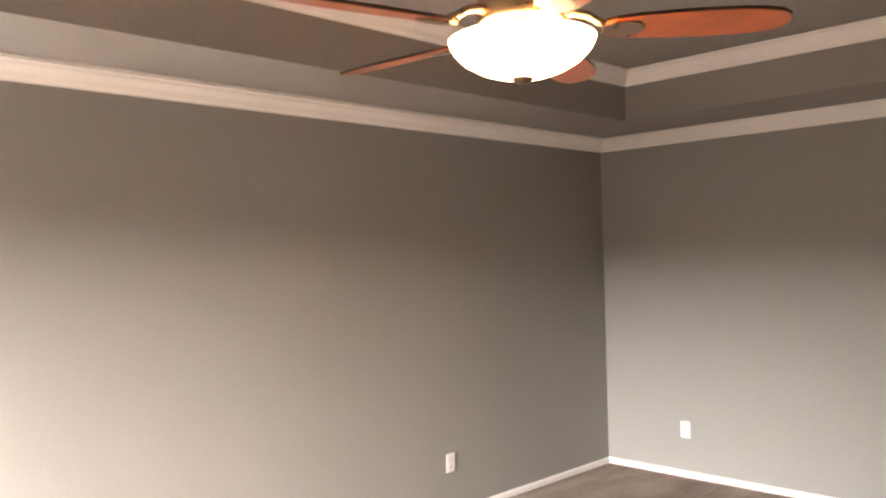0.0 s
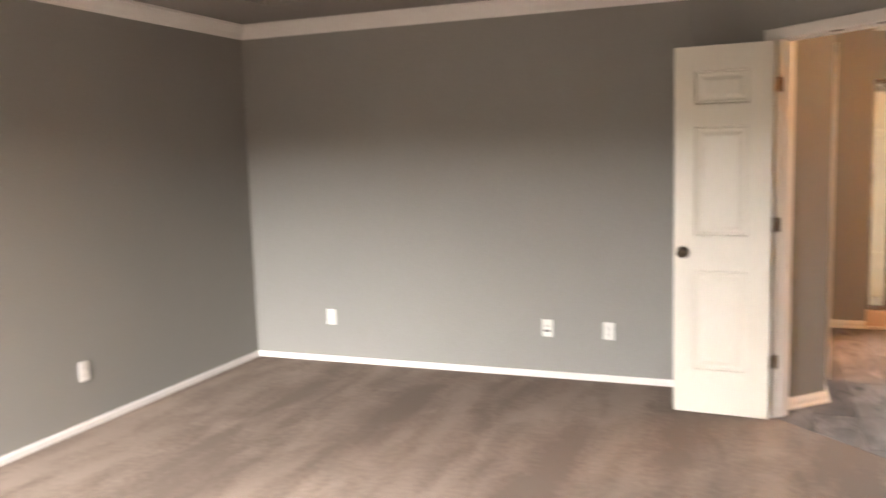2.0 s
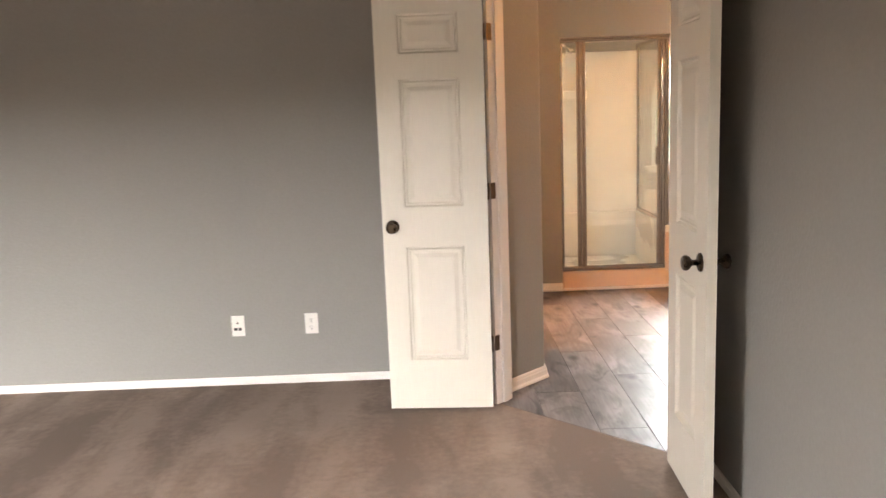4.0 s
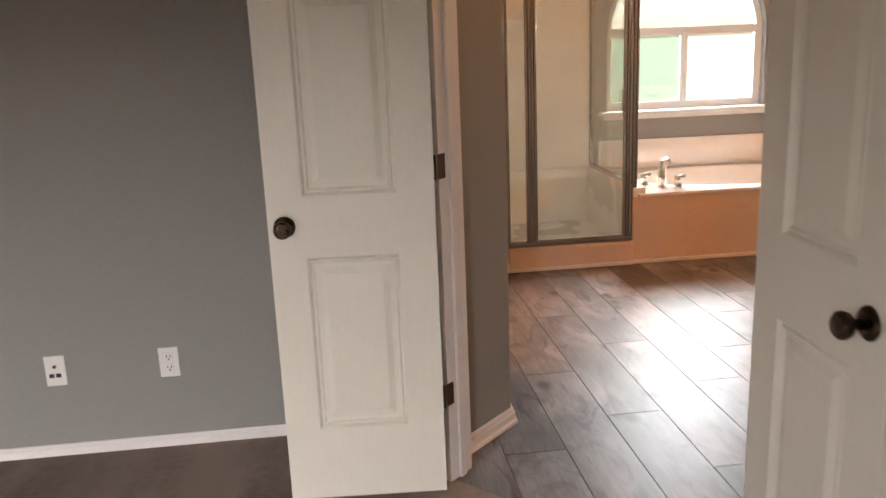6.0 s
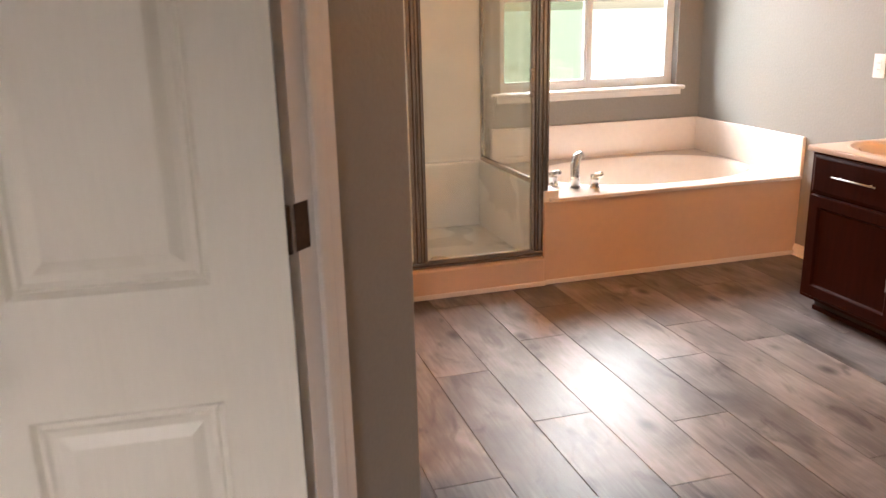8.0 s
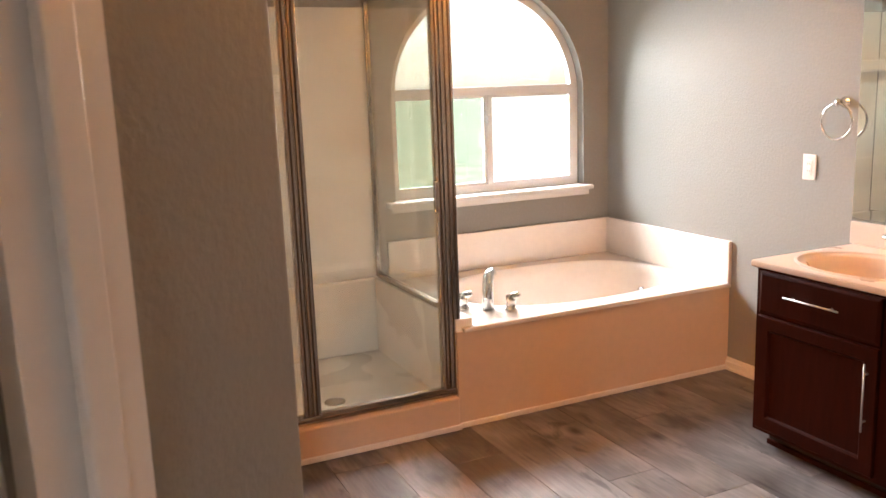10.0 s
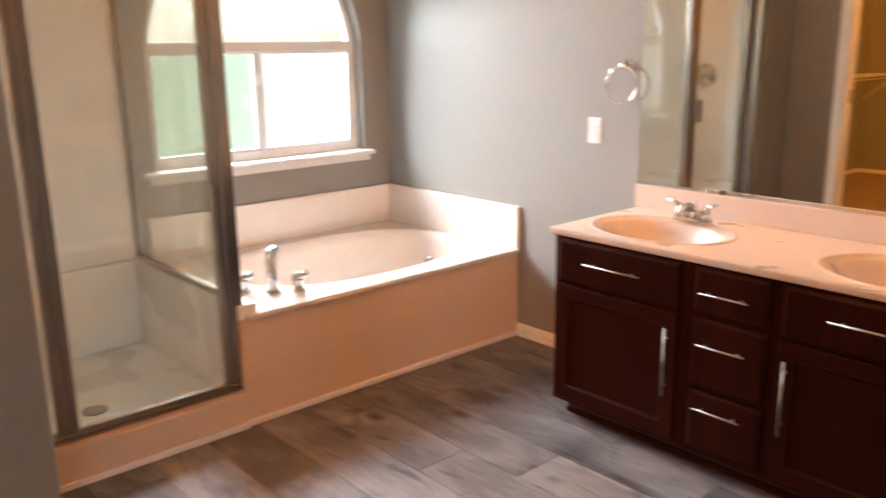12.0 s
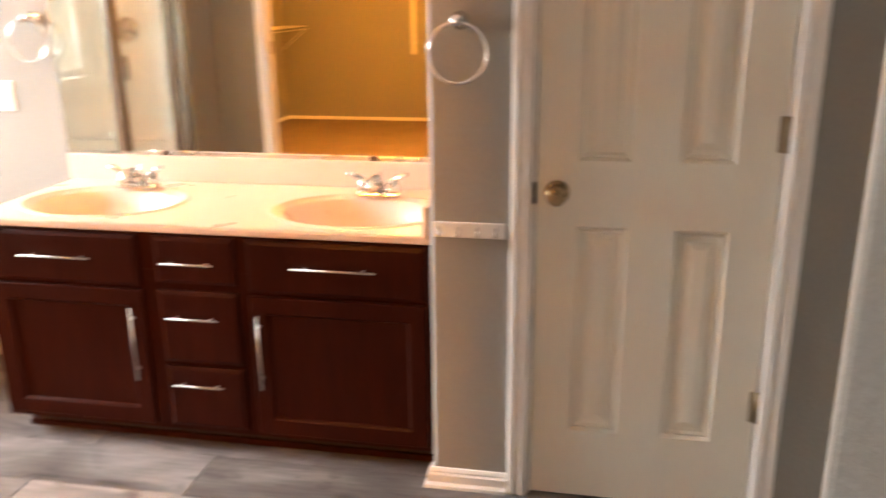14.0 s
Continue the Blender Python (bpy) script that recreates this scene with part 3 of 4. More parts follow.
part("finial", lathe([(0.026, 2.072), (0.026, 2.064), (0.020, 2.060), (0.018, 2.056), (0.002, 2.054)], fm, 20), HINGE, bowl, "dark bronze finial")
for k in range(5):
    a = radians(40 + 72 * k)
    flat = Matrix.Translation((FX, FY, 2.190)) @ Matrix.Rotation(a, 4, "Z")
    r = flat @ Matrix.Rotation(radians(-12), 4, "X")
    outline = [(0.215, -0.040), (0.24, -0.050), (0.30, -0.060), (0.38, -0.067), (0.46, -0.070), (0.54, -0.069), (0.60, -0.062), (0.645, -0.048), (0.668, -0.025), (0.675, 0.0),
               (0.668, 0.025), (0.645, 0.048), (0.60, 0.062), (0.54, 0.069), (0.46, 0.070), (0.38, 0.067), (0.30, 0.060), (0.24, 0.050), (0.215, 0.040)]
    bm = prism(outline, -0.002, 0.005)
    bmesh.ops.transform(bm, matrix=r, verts=list(bm.verts))
    bl = part("blade", bm, BLADE_TOP, fan, "dark-edged fan blade")
    bm = prism([(x - 0.002, y * 0.96) for x, y in outline], -0.0040, -0.0022)
    bmesh.ops.transform(bm, matrix=r, verts=list(bm.verts))
    part("veneer", bm, FANWOOD, bl, "cherry wood underside with the bulb's glow in its colour")
    arm = tube([flat @ Vector(p) for p in ((0.100, 0, 0.040), (0.135, 0, 0.042), (0.168, 0, 0.034), (0.196, 0, 0.016), (0.222, 0, 0.003))], [0.014, 0.013, 0.011, 0.011, 0.013], 10)
    holder = prism([(0.205, -0.018), (0.235, -0.036), (0.275, -0.038), (0.300, -0.026), (0.312, 0.0), (0.300, 0.026), (0.275, 0.038), (0.235, 0.036), (0.205, 0.018)], -0.009, -0.004)
    bmesh.ops.transform(holder, matrix=r, verts=list(holder.verts))
    arm_ob = part("blade_arm", arm, PEWTER, fan)
    part("holder_plate", holder, PEWTER, arm_ob)

# ---- bathroom shell ----
HC = (0.362, 5.857)                               # outer corner of the passage
RC = (1.156, 5.050)                               # corner at the other side of the passage
A1, A2 = dg(DL - 0.0825, DT), dg(DR + 0.0825, DT)


def bullnose(a, c, b, r=0.019, n=6):
    """Points of a rounded drywall corner at c, between the walls that come from a and go on to b."""
    a, c, b = Vector(a), Vector(c), Vector(b)
    u, v = (a - c).normalized(), (b - c).normalized()
    half = u.angle(v) / 2
    t, mid = r / math.tan(half), c + (u + v).normalized() * r / math.sin(half)
    p, q = c + u * t - mid, c + v * t - mid
    full = p.angle_signed(q)
    return [tuple(mid + Matrix.Rotation(-full * i / n, 2) @ p) for i in range(n + 1)]


solid("wall_passage_west", prism([A1, *bullnose(A1, HC, (HC[0], 6.40)), (HC[0], 6.40), (0.28, 6.40), (0.28, 5.95), (0.01, 5.68)][::-1], 0, 2.46), GREY, "grey passage wall turning into the bathroom", "wall")
solid("wall_passage_east", prism([A2, *bullnose(A2, RC, (RC[0], 4.50)), (RC[0], 4.50), (RC[0] - 0.12, 4.50), (RC[0] - 0.12, 4.98), (0.95, 4.69)], 0, 2.46), GREY, "grey passage wall beside the double doorway", "wall")
solid("wall_bath_south", boxed(RC[0] - 0.12, STUB + 0.12, 4.38, 4.50, 0, 2.46), GREY, "grey bathroom wall", "wall")
bm = box(bmesh.new(), 0.28, BX, 6.40, 7.60, 2.055, 2.46)
box(bm, 0.28, BX, 7.60, 8.10, 0, 2.46)
solid("wall_bath_west", bm, GREY, "grey bathroom wall with the closet opening", "wall")
bm = box(bmesh.new(), BX, SX0, SF, SF + 0.12, 0, 2.46)
box(bm, SX0 - 0.12, SX0, SF + 0.12, BN, 0, 2.46)
solid("wall_shower_side", bm, GREY, "grey wall pier beside the shower", "wall")
bm = box(bmesh.new(), BE, BE + 0.12, 5.60, BN + 0.15, 0, 2.46)
solid("wall_bath_east", bm, GREY, "grey bathroom wall behind the vanity", "wall")
D2A, D2B = 4.797, 5.421
bm = box(bmesh.new(), STUB, STUB + 0.12, 4.50, D2A - 0.02, 0, 2.46)
prism([(STUB, D2B + 0.02), (STUB + 0.12, D2B + 0.02), (STUB + 0.12, 5.716), *bullnose((STUB + 0.12, 5.716), (STUB, 5.716), (STUB, D2B + 0.02))], 0, 2.46, bm)
box(bm, STUB, STUB + 0.12, D2A - 0.02, D2B + 0.02, 2.06, 2.46)
box(bm, STUB + 0.12, BE, 5.60, 5.716, 0, 2.46)
box(bm, STUB + 0.12, BE + 0.12, 4.38, 4.50, 0, 2.46)
box(bm, BE, BE + 0.12, 4.50, 5.60, 0, 2.46)
solid("wall_closet_door", bm, GREY, "narrow grey wall between vanity and white door", "wall")

# window wall with an arched opening
WX0, WX1, WZ, WS = 1.765, 3.005, 0.895, 1.45
WR, WC = (WX1 - WX0) / 2, (WX0 + WX1) / 2


def arch(n=28, shrink=0.0):
    return [(WC + (WR - shrink) * math.cos(math.pi * i / n), WS + (WR - shrink) * math.sin(math.pi * i / n)) for i in range(n + 1)]


bm = bmesh.new()
box(bm, -3.72, WX0, BN, BN + 0.15, 0, 2.46)
box(bm, WX1, BE + 0.12, BN, BN + 0.15, 0, 2.46)
box(bm, WX0, WX1, BN, BN + 0.15, 0, WZ)
pts = arch()
for y, flip in ((BN, False), (BN + 0.15, True)):
    for (xa, za), (xb, zb) in zip(pts, pts[1:]):
        q = [bm.verts.new(v) for v in ((xa, y, za), (xb, y, zb), (xb, y, 2.46), (xa, y, 2.46))]
        bm.faces.new(q[::-1] if flip else q)
for (xa, za), (xb, zb) in zip(pts, pts[1:]):
    bm.faces.new([bm.verts.new(v) for v in ((xa, BN, za), (xa, BN + 0.15, za), (xb, BN + 0.15, zb), (xb, BN, zb))])
solid("wall_bath_north", bm, GREY, "grey bathroom wall with the arched window", "wall")

win = thing("window_1", (WC, BN, WZ), "white vinyl arched window over the bathtub", "window", kind="structure")
FRAME = [(0.0, -0.02), (0.045, -0.02), (0.045, 0.02), (0.0, 0.02)]
loop = [(WX0, WZ), (WX1, WZ)] + arch()
bm = bmesh.new()
n = len(loop)
rings = []
for i, p in enumerate(loop):
    p, a, b = Vector(p), Vector(loop[i - 1]), Vector(loop[(i + 1) % n])
    if (p - a).length < 1e-5:
        continue
    d0, d1 = (p - a).normalized(), ((b - p) if (b - p).length > 1e-5 else (Vector(loop[(i + 2) % n]) - p)).normalized()
    n0, n1 = Vector((-d0.y, d0.x)), Vector((-d1.y, d1.x))
    mi = (n0 + n1).normalized()
    mi = mi / max(0.4, mi.dot(n0))
    rings.append([bm.verts.new((p.x + mi.x * d, BN + 0.085 + y, p.y + mi.y * d)) for d, y in FRAME])
for i in range(len(rings)):
    r, s = rings[i], rings[(i + 1) % len(rings)]
    for j in range(4):
        bm.faces.new((r[j], r[(j + 1) % 4], s[(j + 1) % 4], s[j]))
bmesh.ops.recalc_face_normals(bm, faces=list(bm.faces))
part("window_frame", bm, VINYL, win)
y = BN + 0.085
part("transom_bar", boxed(WX0 + 0.045, WX1 - 0.045, y - 0.025, y + 0.02, 1.455, 1.505, bevel=0.004), VINYL, win)
MX = 2.392
part("meeting_stile", boxed(MX - 0.013, MX + 0.013, y - 0.018, y + 0.018, WZ + 0.045, 1.455, bevel=0.003), VINYL, win)
part("latch", boxed(MX - 0.012, MX + 0.012, y - 0.034, y - 0.018, 1.28, 1.34, bevel=0.004), VINYL, win)
for x0, x1, dy in ((WX0 + 0.045, MX - 0.013, 0.006), (MX + 0.013, WX1 - 0.045, -0.006)):
    sash = bmesh.new()
    for a, b, c, d in ((x0, x0 + 0.011, WZ + 0.045, 1.455), (x1 - 0.011, x1, WZ + 0.045, 1.455), (x0 + 0.011, x1 - 0.011, WZ + 0.045, WZ + 0.060), (x0 + 0.011, x1 - 0.011, 1.442, 1.455)):
        box(sash, a, b, y - 0.012 + dy, y + 0.012 + dy, c, d)
    sh = part("sash", sash, VINYL, win)
    part("pane", boxed(x0 + 0.011, x1 - 0.011, y - 0.002, y + 0.002, WZ + 0.060, 1.442), GLASS, sh).visible_shadow = False
bm = bmesh.new()
f = [bm.verts.new((x, y, z)) for x, z in [(WX0 + 0.04, 1.505), (WX1 - 0.04, 1.505)] + arch(28, 0.04)[2:-2]]
bm.faces.new(f)
bmesh.ops.solidify(bm, geom=list(bm.faces), thickness=0.004)
part("arched_pane", bm, GLASS, win).visible_shadow = False
part("insect_screen", boxed(WX0 + 0.045, MX, y + 0.024, y + 0.026, WZ + 0.045, 1.455), SCREEN, win, "dark fine insect screen").visible_shadow = False
part("window_sill", boxed(WX0 - 0.06, WX1 + 0.040, BN - 0.055, BN + 0.066, WZ - 0.022, WZ + 0.004, bevel=0.008), TRIM, win)
part("apron", boxed(WX0 - 0.03, WX1 + 0.03, BN - 0.016, BN - 0.001, WZ - 0.058, WZ - 0.024, bevel=0.004), TRIM, win)

bm = prism([(XE, 4.3), (3.4, 4.3), (3.4, 9.2), (-3.75, 9.2), (-3.75, YN + 0.12), (P0.x, YN + 0.12), dg(0.6, 0.13), dg(1.75, 0.13)], 2.461, 2.56)
solid("ceiling_bath", bm, CEIL_WHITE, "white painted bathroom and closet ceiling", "ceiling")

# ---- closet behind the bathroom wall ----
solid("floor_closet", prism([(-3.72, 6.05), (0.28, 6.05), (0.28, 6.41), (0.34, 6.41), (0.34, 7.60), (0.28, 7.60), (0.28, 8.1), (0.66, 8.1), (0.66, 9.03), (-3.72, 9.03)], -0.10, 0.004), CLOSET_CARPET, "tan carpet of the walk-in closet", "carpet")
solid("wall_closet_west", boxed(-3.72, -3.60, 6.05, 9.03, 0, 2.46), GREY, "closet back wall under warm lamp light", "wall")
bm = box(bmesh.new(), -3.60, 0.0, 6.05, 6.10, 0, 2.46)
solid("wall_closet_south", bm, GREY, "closet side wall under warm lamp light", "wall")
solid("baseboard_closet", sweep([(0.60, 9.03), (-3.60, 9.03), (-3.60, 6.10), (0.0, 6.10)], SKIRT), TRIM, "white baseboard round the closet", "baseboard")
co = thing("closet_opening", (BX, 7.0, 0), "white cased opening into the lit closet", "door frame", kind="structure")
for y0, y1 in ((6.345, 6.40), (7.60, 7.655)):
    part("casing", boxed(BX, BX + 0.016, y0, y1, 0, 2.055, bevel=0.004), TRIM, co)
part("casing", boxed(BX, BX + 0.016, 6.345, 7.655, 2.056, 2.112, bevel=0.004), TRIM, co)
part("jamb", boxed(0.279, BX + 0.001, 7.583, 7.601, 0, 2.054), TRIM, co)
part("jamb", boxed(0.279, BX + 0.001, 6.399, 6.417, 0, 2.054), TRIM, co)
part("hinge", boxed(0.300, 0.335, 7.580, 7.583, 1.05, 1.14), HINGE_LIGHT, co)


def wire_shelf(x0, x1, ywall, sgn, z, label):
    """Ventilated wire shelf along a wall, with cross wires, a front lip and slanted braces."""
    root = thing("wire_shelf", ((x0 + x1) / 2, ywall, z), label, "shelf", "closet wire shelves")
    yf = ywall + sgn * 0.31
    for dy, dz in ((0.01, 0), (0.16, 0), (0.30, 0), (0.31, -0.03)):
        part("rail", tube([(x0, ywall + sgn * dy, z + dz), (x1, ywall + sgn * dy, z + dz)], 0.0045, 6), WIRE, root)
    bm = bmesh.new()
    k = int((x1 - x0) / 0.05)
    for i in range(k + 1):
        x = x0 + (x1 - x0) * i / k
        box(bm, x - 0.0015, x + 0.0015, min(ywall + sgn * 0.01, yf), max(ywall + sgn * 0.01, yf), z + 0.003, z + 0.006)
    tagged(part("cross_wires", bm, WIRE, root), kind="stuff")
    for x in (x0 + 0.03, (x0 + x1) / 2, x1 - 0.03):
        part("brace", tube([(x, yf, z - 0.02), (x, ywall + sgn * 0.004, z - 0.27)], 0.005, 6), WIRE, root)
    return root


wire_shelf(-3.58, -1.2, 9.03, -1, 1.10, "white wire shelf on the closet side wall")
ws = thing("wire_shelf", (-3.60, 7.4, 1.72), "white wire shelf across the closet back wall", "shelf", "closet wire shelves")
for dx, dz in ((0.01, 0), (0.16, 0), (0.30, 0), (0.31, -0.03)):
    part("rail", tube([(-3.60 + dx, 6.15, 1.72 + dz), (-3.60 + dx, 8.70, 1.72 + dz)], 0.0045, 6), WIRE, ws)
bm = bmesh.new()
for i in range(52):
    box(bm, -3.59, -3.29, 6.15 + i * 0.05 - 0.0015, 6.15 + i * 0.05 + 0.0015, 1.723, 1.726)
tagged(part("cross_wires", bm, WIRE, ws), kind="stuff")
for y in (6.5, 7.5, 8.5):
    part("brace", tube([(-3.29, y, 1.70), (-3.596, y, 1.45)], 0.005, 6), WIRE, ws)
up = part("upright", boxed(-3.598, -3.580, 7.41, 7.455, 0.78, 1.70, bevel=0.003), TRIM, ws, "white painted shelf upright")
part("bracket", boxed(-3.580, -3.50, 7.395, 7.41, 0.90, 0.93, bevel=0.003), WIRE, up)
cl = thing("closet_lamp", (-1.25, 7.05, 2.46), "lit frosted dome lamp on the closet ceiling", "ceiling lamp")
part("base", lathe([(0.001, 2.459), (0.11, 2.459), (0.11, 2.435), (0.09, 2.43)], Matrix.Translation((-1.25, 7.05, 0)), 28), PEWTER, cl)
part("dome", lathe([(0.095, 2.432), (0.10, 2.40), (0.085, 2.36), (0.045, 2.335), (0.005, 2.33)], Matrix.Translation((-1.25, 7.05, 0)), 28, cap=False), GLOBE, cl)

# ---- shower ----
shower = thing("shower_enclosure", (1.2, SF, 0), "metal-framed glass shower enclosure with cream walls", "shower")
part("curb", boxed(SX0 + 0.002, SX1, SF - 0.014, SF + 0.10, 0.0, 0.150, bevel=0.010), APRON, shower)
part("curb_trim", boxed(SX0 + 0.002, SX1, SF - 0.028, SF - 0.0142, 0.0, 0.026, bevel=0.005), MARBLE, shower)
part("pan", boxed(SX0 + 0.002, SX1, SF + 0.10, BN - 0.002, 0.0, 0.085), SURROUND, shower)
part("drain", lathe([(0.001, 0.085), (0.050, 0.085), (0.050, 0.088), (0.040, 0.090), (0.001, 0.089)], Matrix.Translation((1.15, 8.36, 0)), 24), STEEL, shower)
part("back_panel", boxed(SX0 + 0.02, SX1 + 0.02, BN - 0.014, BN - 0.001, 0.50, 1.93, bevel=0.004), SURROUND, shower)
part("back_lower_panel", boxed(SX0 + 0.03, SX1, BN - 0.040, BN - 0.001, 0.085, 0.50, bevel=0.012), SURROUND, shower)
part("side_panel", boxed(SX0 + 0.001, SX0 + 0.014, SF + 0.10, BN - 0.014, 0.50, 1.93, bevel=0.004), SURROUND, shower)
part("side_lower_panel", boxed(SX0 + 0.001, SX0 + 0.035, SF + 0.10, BN - 0.040, 0.085, 0.50, bevel=0.012), SURROUND, shower)
shelf = prism([(SX0 + 0.014, BN - 0.014), (SX0 + 0.014, BN - 0.23), (SX0 + 0.10, BN - 0.20), (SX0 + 0.24, BN - 0.135), (SX0 + 0.35, BN - 0.085), (SX0 + 0.395, BN - 0.05), (SX0 + 0.40, BN - 0.014)], 1.515, 1.600)
bmesh.ops.bevel(shelf, geom=[e for e in shelf.edges if abs(e.verts[0].co.z - e.verts[1].co.z) < 0.001], offset=0.012, segments=3, affect="EDGES")
part("corner_shelf", shelf, SURROUND, shower)
part("half_wall", boxed(SX1, SX1 + 0.085, SF + 0.012, BN - 0.001, 0.0, 0.500, bevel=0.006), SURROUND, shower)
Y0, Y1 = SF + 0.022, SF + 0.060
part("bottom_track", boxed(SX0 + 0.002, SX1 + 0.03, Y0 - 0.006, Y1 + 0.006, 0.150, 0.185, bevel=0.004), STEEL, shower)
part("bottom_track", boxed(0.985, SX1 - 0.055, Y0 - 0.012, Y0 - 0.004, 0.172, 0.196, bevel=0.003), STEEL, shower)
part("header", boxed(SX0 + 0.002, SX1 + 0.03, Y0 - 0.006, Y1 + 0.006, 1.945, 1.985, bevel=0.004), STEEL, shower)
for x0, x1 in ((SX0 + 0.002, SX0 + 0.022), (0.915, 0.948), (0.952, 0.985), (SX1 - 0.062, SX1 - 0.030), (SX1 - 0.026, SX1 + 0.030)):
    part("post", boxed(x0, x1, Y0 - 0.004, Y1, 0.185, 1.945, bevel=0.006), STEEL, shower)
# dark strips on the metal faces stand in for shade in the profile's recesses
for x0, x1 in ((0.926, 0.933), (0.963, 0.970), (SX1 - 0.050, SX1 - 0.043), (SX1 - 0.010, SX1 - 0.004), (SX1 + 0.012, SX1 + 0.018)):
    part("recess_shade", boxed(x0, x1, Y0 - 0.0046, Y0 - 0.0035, 0.187, 1.943), HINGE, shower, "dark strip laid on the frame as recess shading")
for z in (0.164, 1.962):
    part("recess_shade", boxed(SX0 + 0.01, SX1 + 0.02, Y0 - 0.0066, Y0 - 0.0055, z, z + 0.006), HINGE, shower)
part("side_rail", boxed(SX1 + 0.012, SX1 + 0.040, Y1 + 0.002, BN - 0.015, 0.500, 0.526, bevel=0.003), STEEL, shower)
part("side_header", boxed(SX1 + 0.008, SX1 + 0.040, Y1 + 0.006, BN - 0.001, 1.950, 1.985, bevel=0.003), STEEL, shower)
part("wall_channel", boxed(SX1 + 0.014, SX1 + 0.040, BN - 0.030, BN - 0.001, 0.526, 1.950, bevel=0.003), STEEL, shower)
part("fixed_glass", boxed(SX0 + 0.022, 0.915, Y0 + 0.014, Y0 + 0.019, 0.185, 1.945), SHOWER_GLASS, shower).visible_shadow = False
sd = part("door_glass", boxed(0.985, SX1 - 0.062, Y0 + 0.010, Y0 + 0.015, 0.196, 1.940), SHOWER_GLASS, shower)
sd.visible_shadow = False
part("pull_handle", boxed(SX1 - 0.085, SX1 - 0.060, Y0 - 0.030, Y0 - 0.010, 0.985, 1.125, bevel=0.006), STEEL, shower)
part("side_glass", boxed(SX1 + 0.024, SX1 + 0.029, Y1, BN - 0.030, 0.526, 1.950), SHOWER_GLASS, shower).visible_shadow = False
mx = Matrix.Rotation(radians(90), 4, "Y")
valve = part("valve", lathe([(0.001, 0), (0.085, 0), (0.082, 0.006), (0.045, 0.012), (0.030, 0.030), (0.026, 0.050), (0.001, 0.052)], Matrix.Translation((SX0 + 0.014, 8.396, 1.24)) @ mx, 32), CHROME, shower, "round chrome shower valve")
part("lever", tube([(SX0 + 0.060, 8.396, 1.24), (SX0 + 0.066, 8.396, 1.18), (SX0 + 0.072, 8.396, 1.14)], [0.014, 0.010, 0.008], 10), CHROME, valve)
arm = part("shower_arm", tube([(SX0 + 0.014, 8.42, 1.97), (SX0 + 0.06, 8.42, 1.972), (SX0 + 0.10, 8.42, 1.955), (SX0 + 0.13, 8.42, 1.925)], 0.0095, 10), CHROME, shower, "bent chrome shower arm")
part("flange", lathe([(0.001, 0), (0.030, 0), (0.026, 0.006), (0.010, 0.008)], Matrix.Translation((SX0 + 0.014, 8.42, 1.97)) @ mx, 20), CHROME, arm)
part("spray_head", lathe([(0.012, 0.05), (0.018, 0.035), (0.036, 0.012), (0.040, 0.0), (0.036, -0.004), (0.001, -0.004)], Matrix.Translation((SX0 + 0.152, 8.42, 1.895)) @ Matrix.Rotation(radians(-38), 4, "Y"), 24), CHROME, arm)


# ---- basins ----
def basin_top(x0, x1, y0, y1, z, cx, cy, rx, ry, prof, bm, seg=64, p=2.0):
    """A flat top with an oval basin let in; prof gives (share of the radius, height) from the lip to the bottom."""
    def edge(a):
        c, s = math.cos(a), math.sin(a)
        k = min(((x1 - cx) if c > 0 else (x0 - cx)) / c if abs(c) > 1e-6 else 1e9, ((y1 - cy) if s > 0 else (y0 - cy)) / s if abs(s) > 1e-6 else 1e9)
        return (cx + c * k, cy + s * k, z)

    corners = [math.atan2(yy - cy, xx - cx) % (2 * math.pi) for xx in (x0, x1) for yy in (y0, y1)]
    angles = sorted(set([round(2 * math.pi * i / seg, 6) for i in range(seg)] + [round(c, 6) for c in corners]))
    rings = [[bm.verts.new(edge(a)) for a in angles]]
    for k, dz in prof:
        ring = []
        for a in angles:
            c, s = math.cos(a), math.sin(a)
            r = (abs(c / rx) ** p + abs(s / ry) ** p) ** (-1 / p)
            ring.append(bm.verts.new((cx + c * r * k, cy + s * r * k, z + dz)))
        rings.append(ring)
    m = len(angles)
    for i, (a, b) in enumerate(zip(rings, rings[1:])):
        for j in range(m):
            bm.faces.new((a[j], a[(j + 1) % m], b[(j + 1) % m], b[j])).smooth = i > 0
    bm.faces.new(rings[-1])
    return bm


# ---- bathtub ----
TZ = 0.463
TX0 = SX1 + 0.087
tub = thing("bathtub", (2.42, 8.5, 0), "cream soaking bathtub with paneled apron under the window", "bathtub")
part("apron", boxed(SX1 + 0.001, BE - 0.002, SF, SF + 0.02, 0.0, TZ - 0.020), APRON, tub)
part("base_trim", boxed(SX1 + 0.001, BE - 0.002, SF - 0.014, SF, 0.0, 0.026, bevel=0.005), MARBLE, tub)
bm = basin_top(TX0, BE - 0.002, SF - 0.012, BN - 0.002, TZ, 2.475, 8.49, 0.66, 0.425,
               [(1.0, 0.0), (0.985, 0.004), (0.965, 0.003), (0.945, -0.010), (0.925, -0.05), (0.89, -0.18), (0.84, -0.28), (0.74, -0.34), (0.5, -0.36), (0.1, -0.362)], bmesh.new(), p=2.5)
part("deck", bm, MARBLE, tub)
part("deck_lip", boxed(SX1 + 0.03, BE - 0.002, SF - 0.014, SF + 0.006, TZ - 0.022, TZ - 0.0015, bevel=0.005), MARBLE, tub)
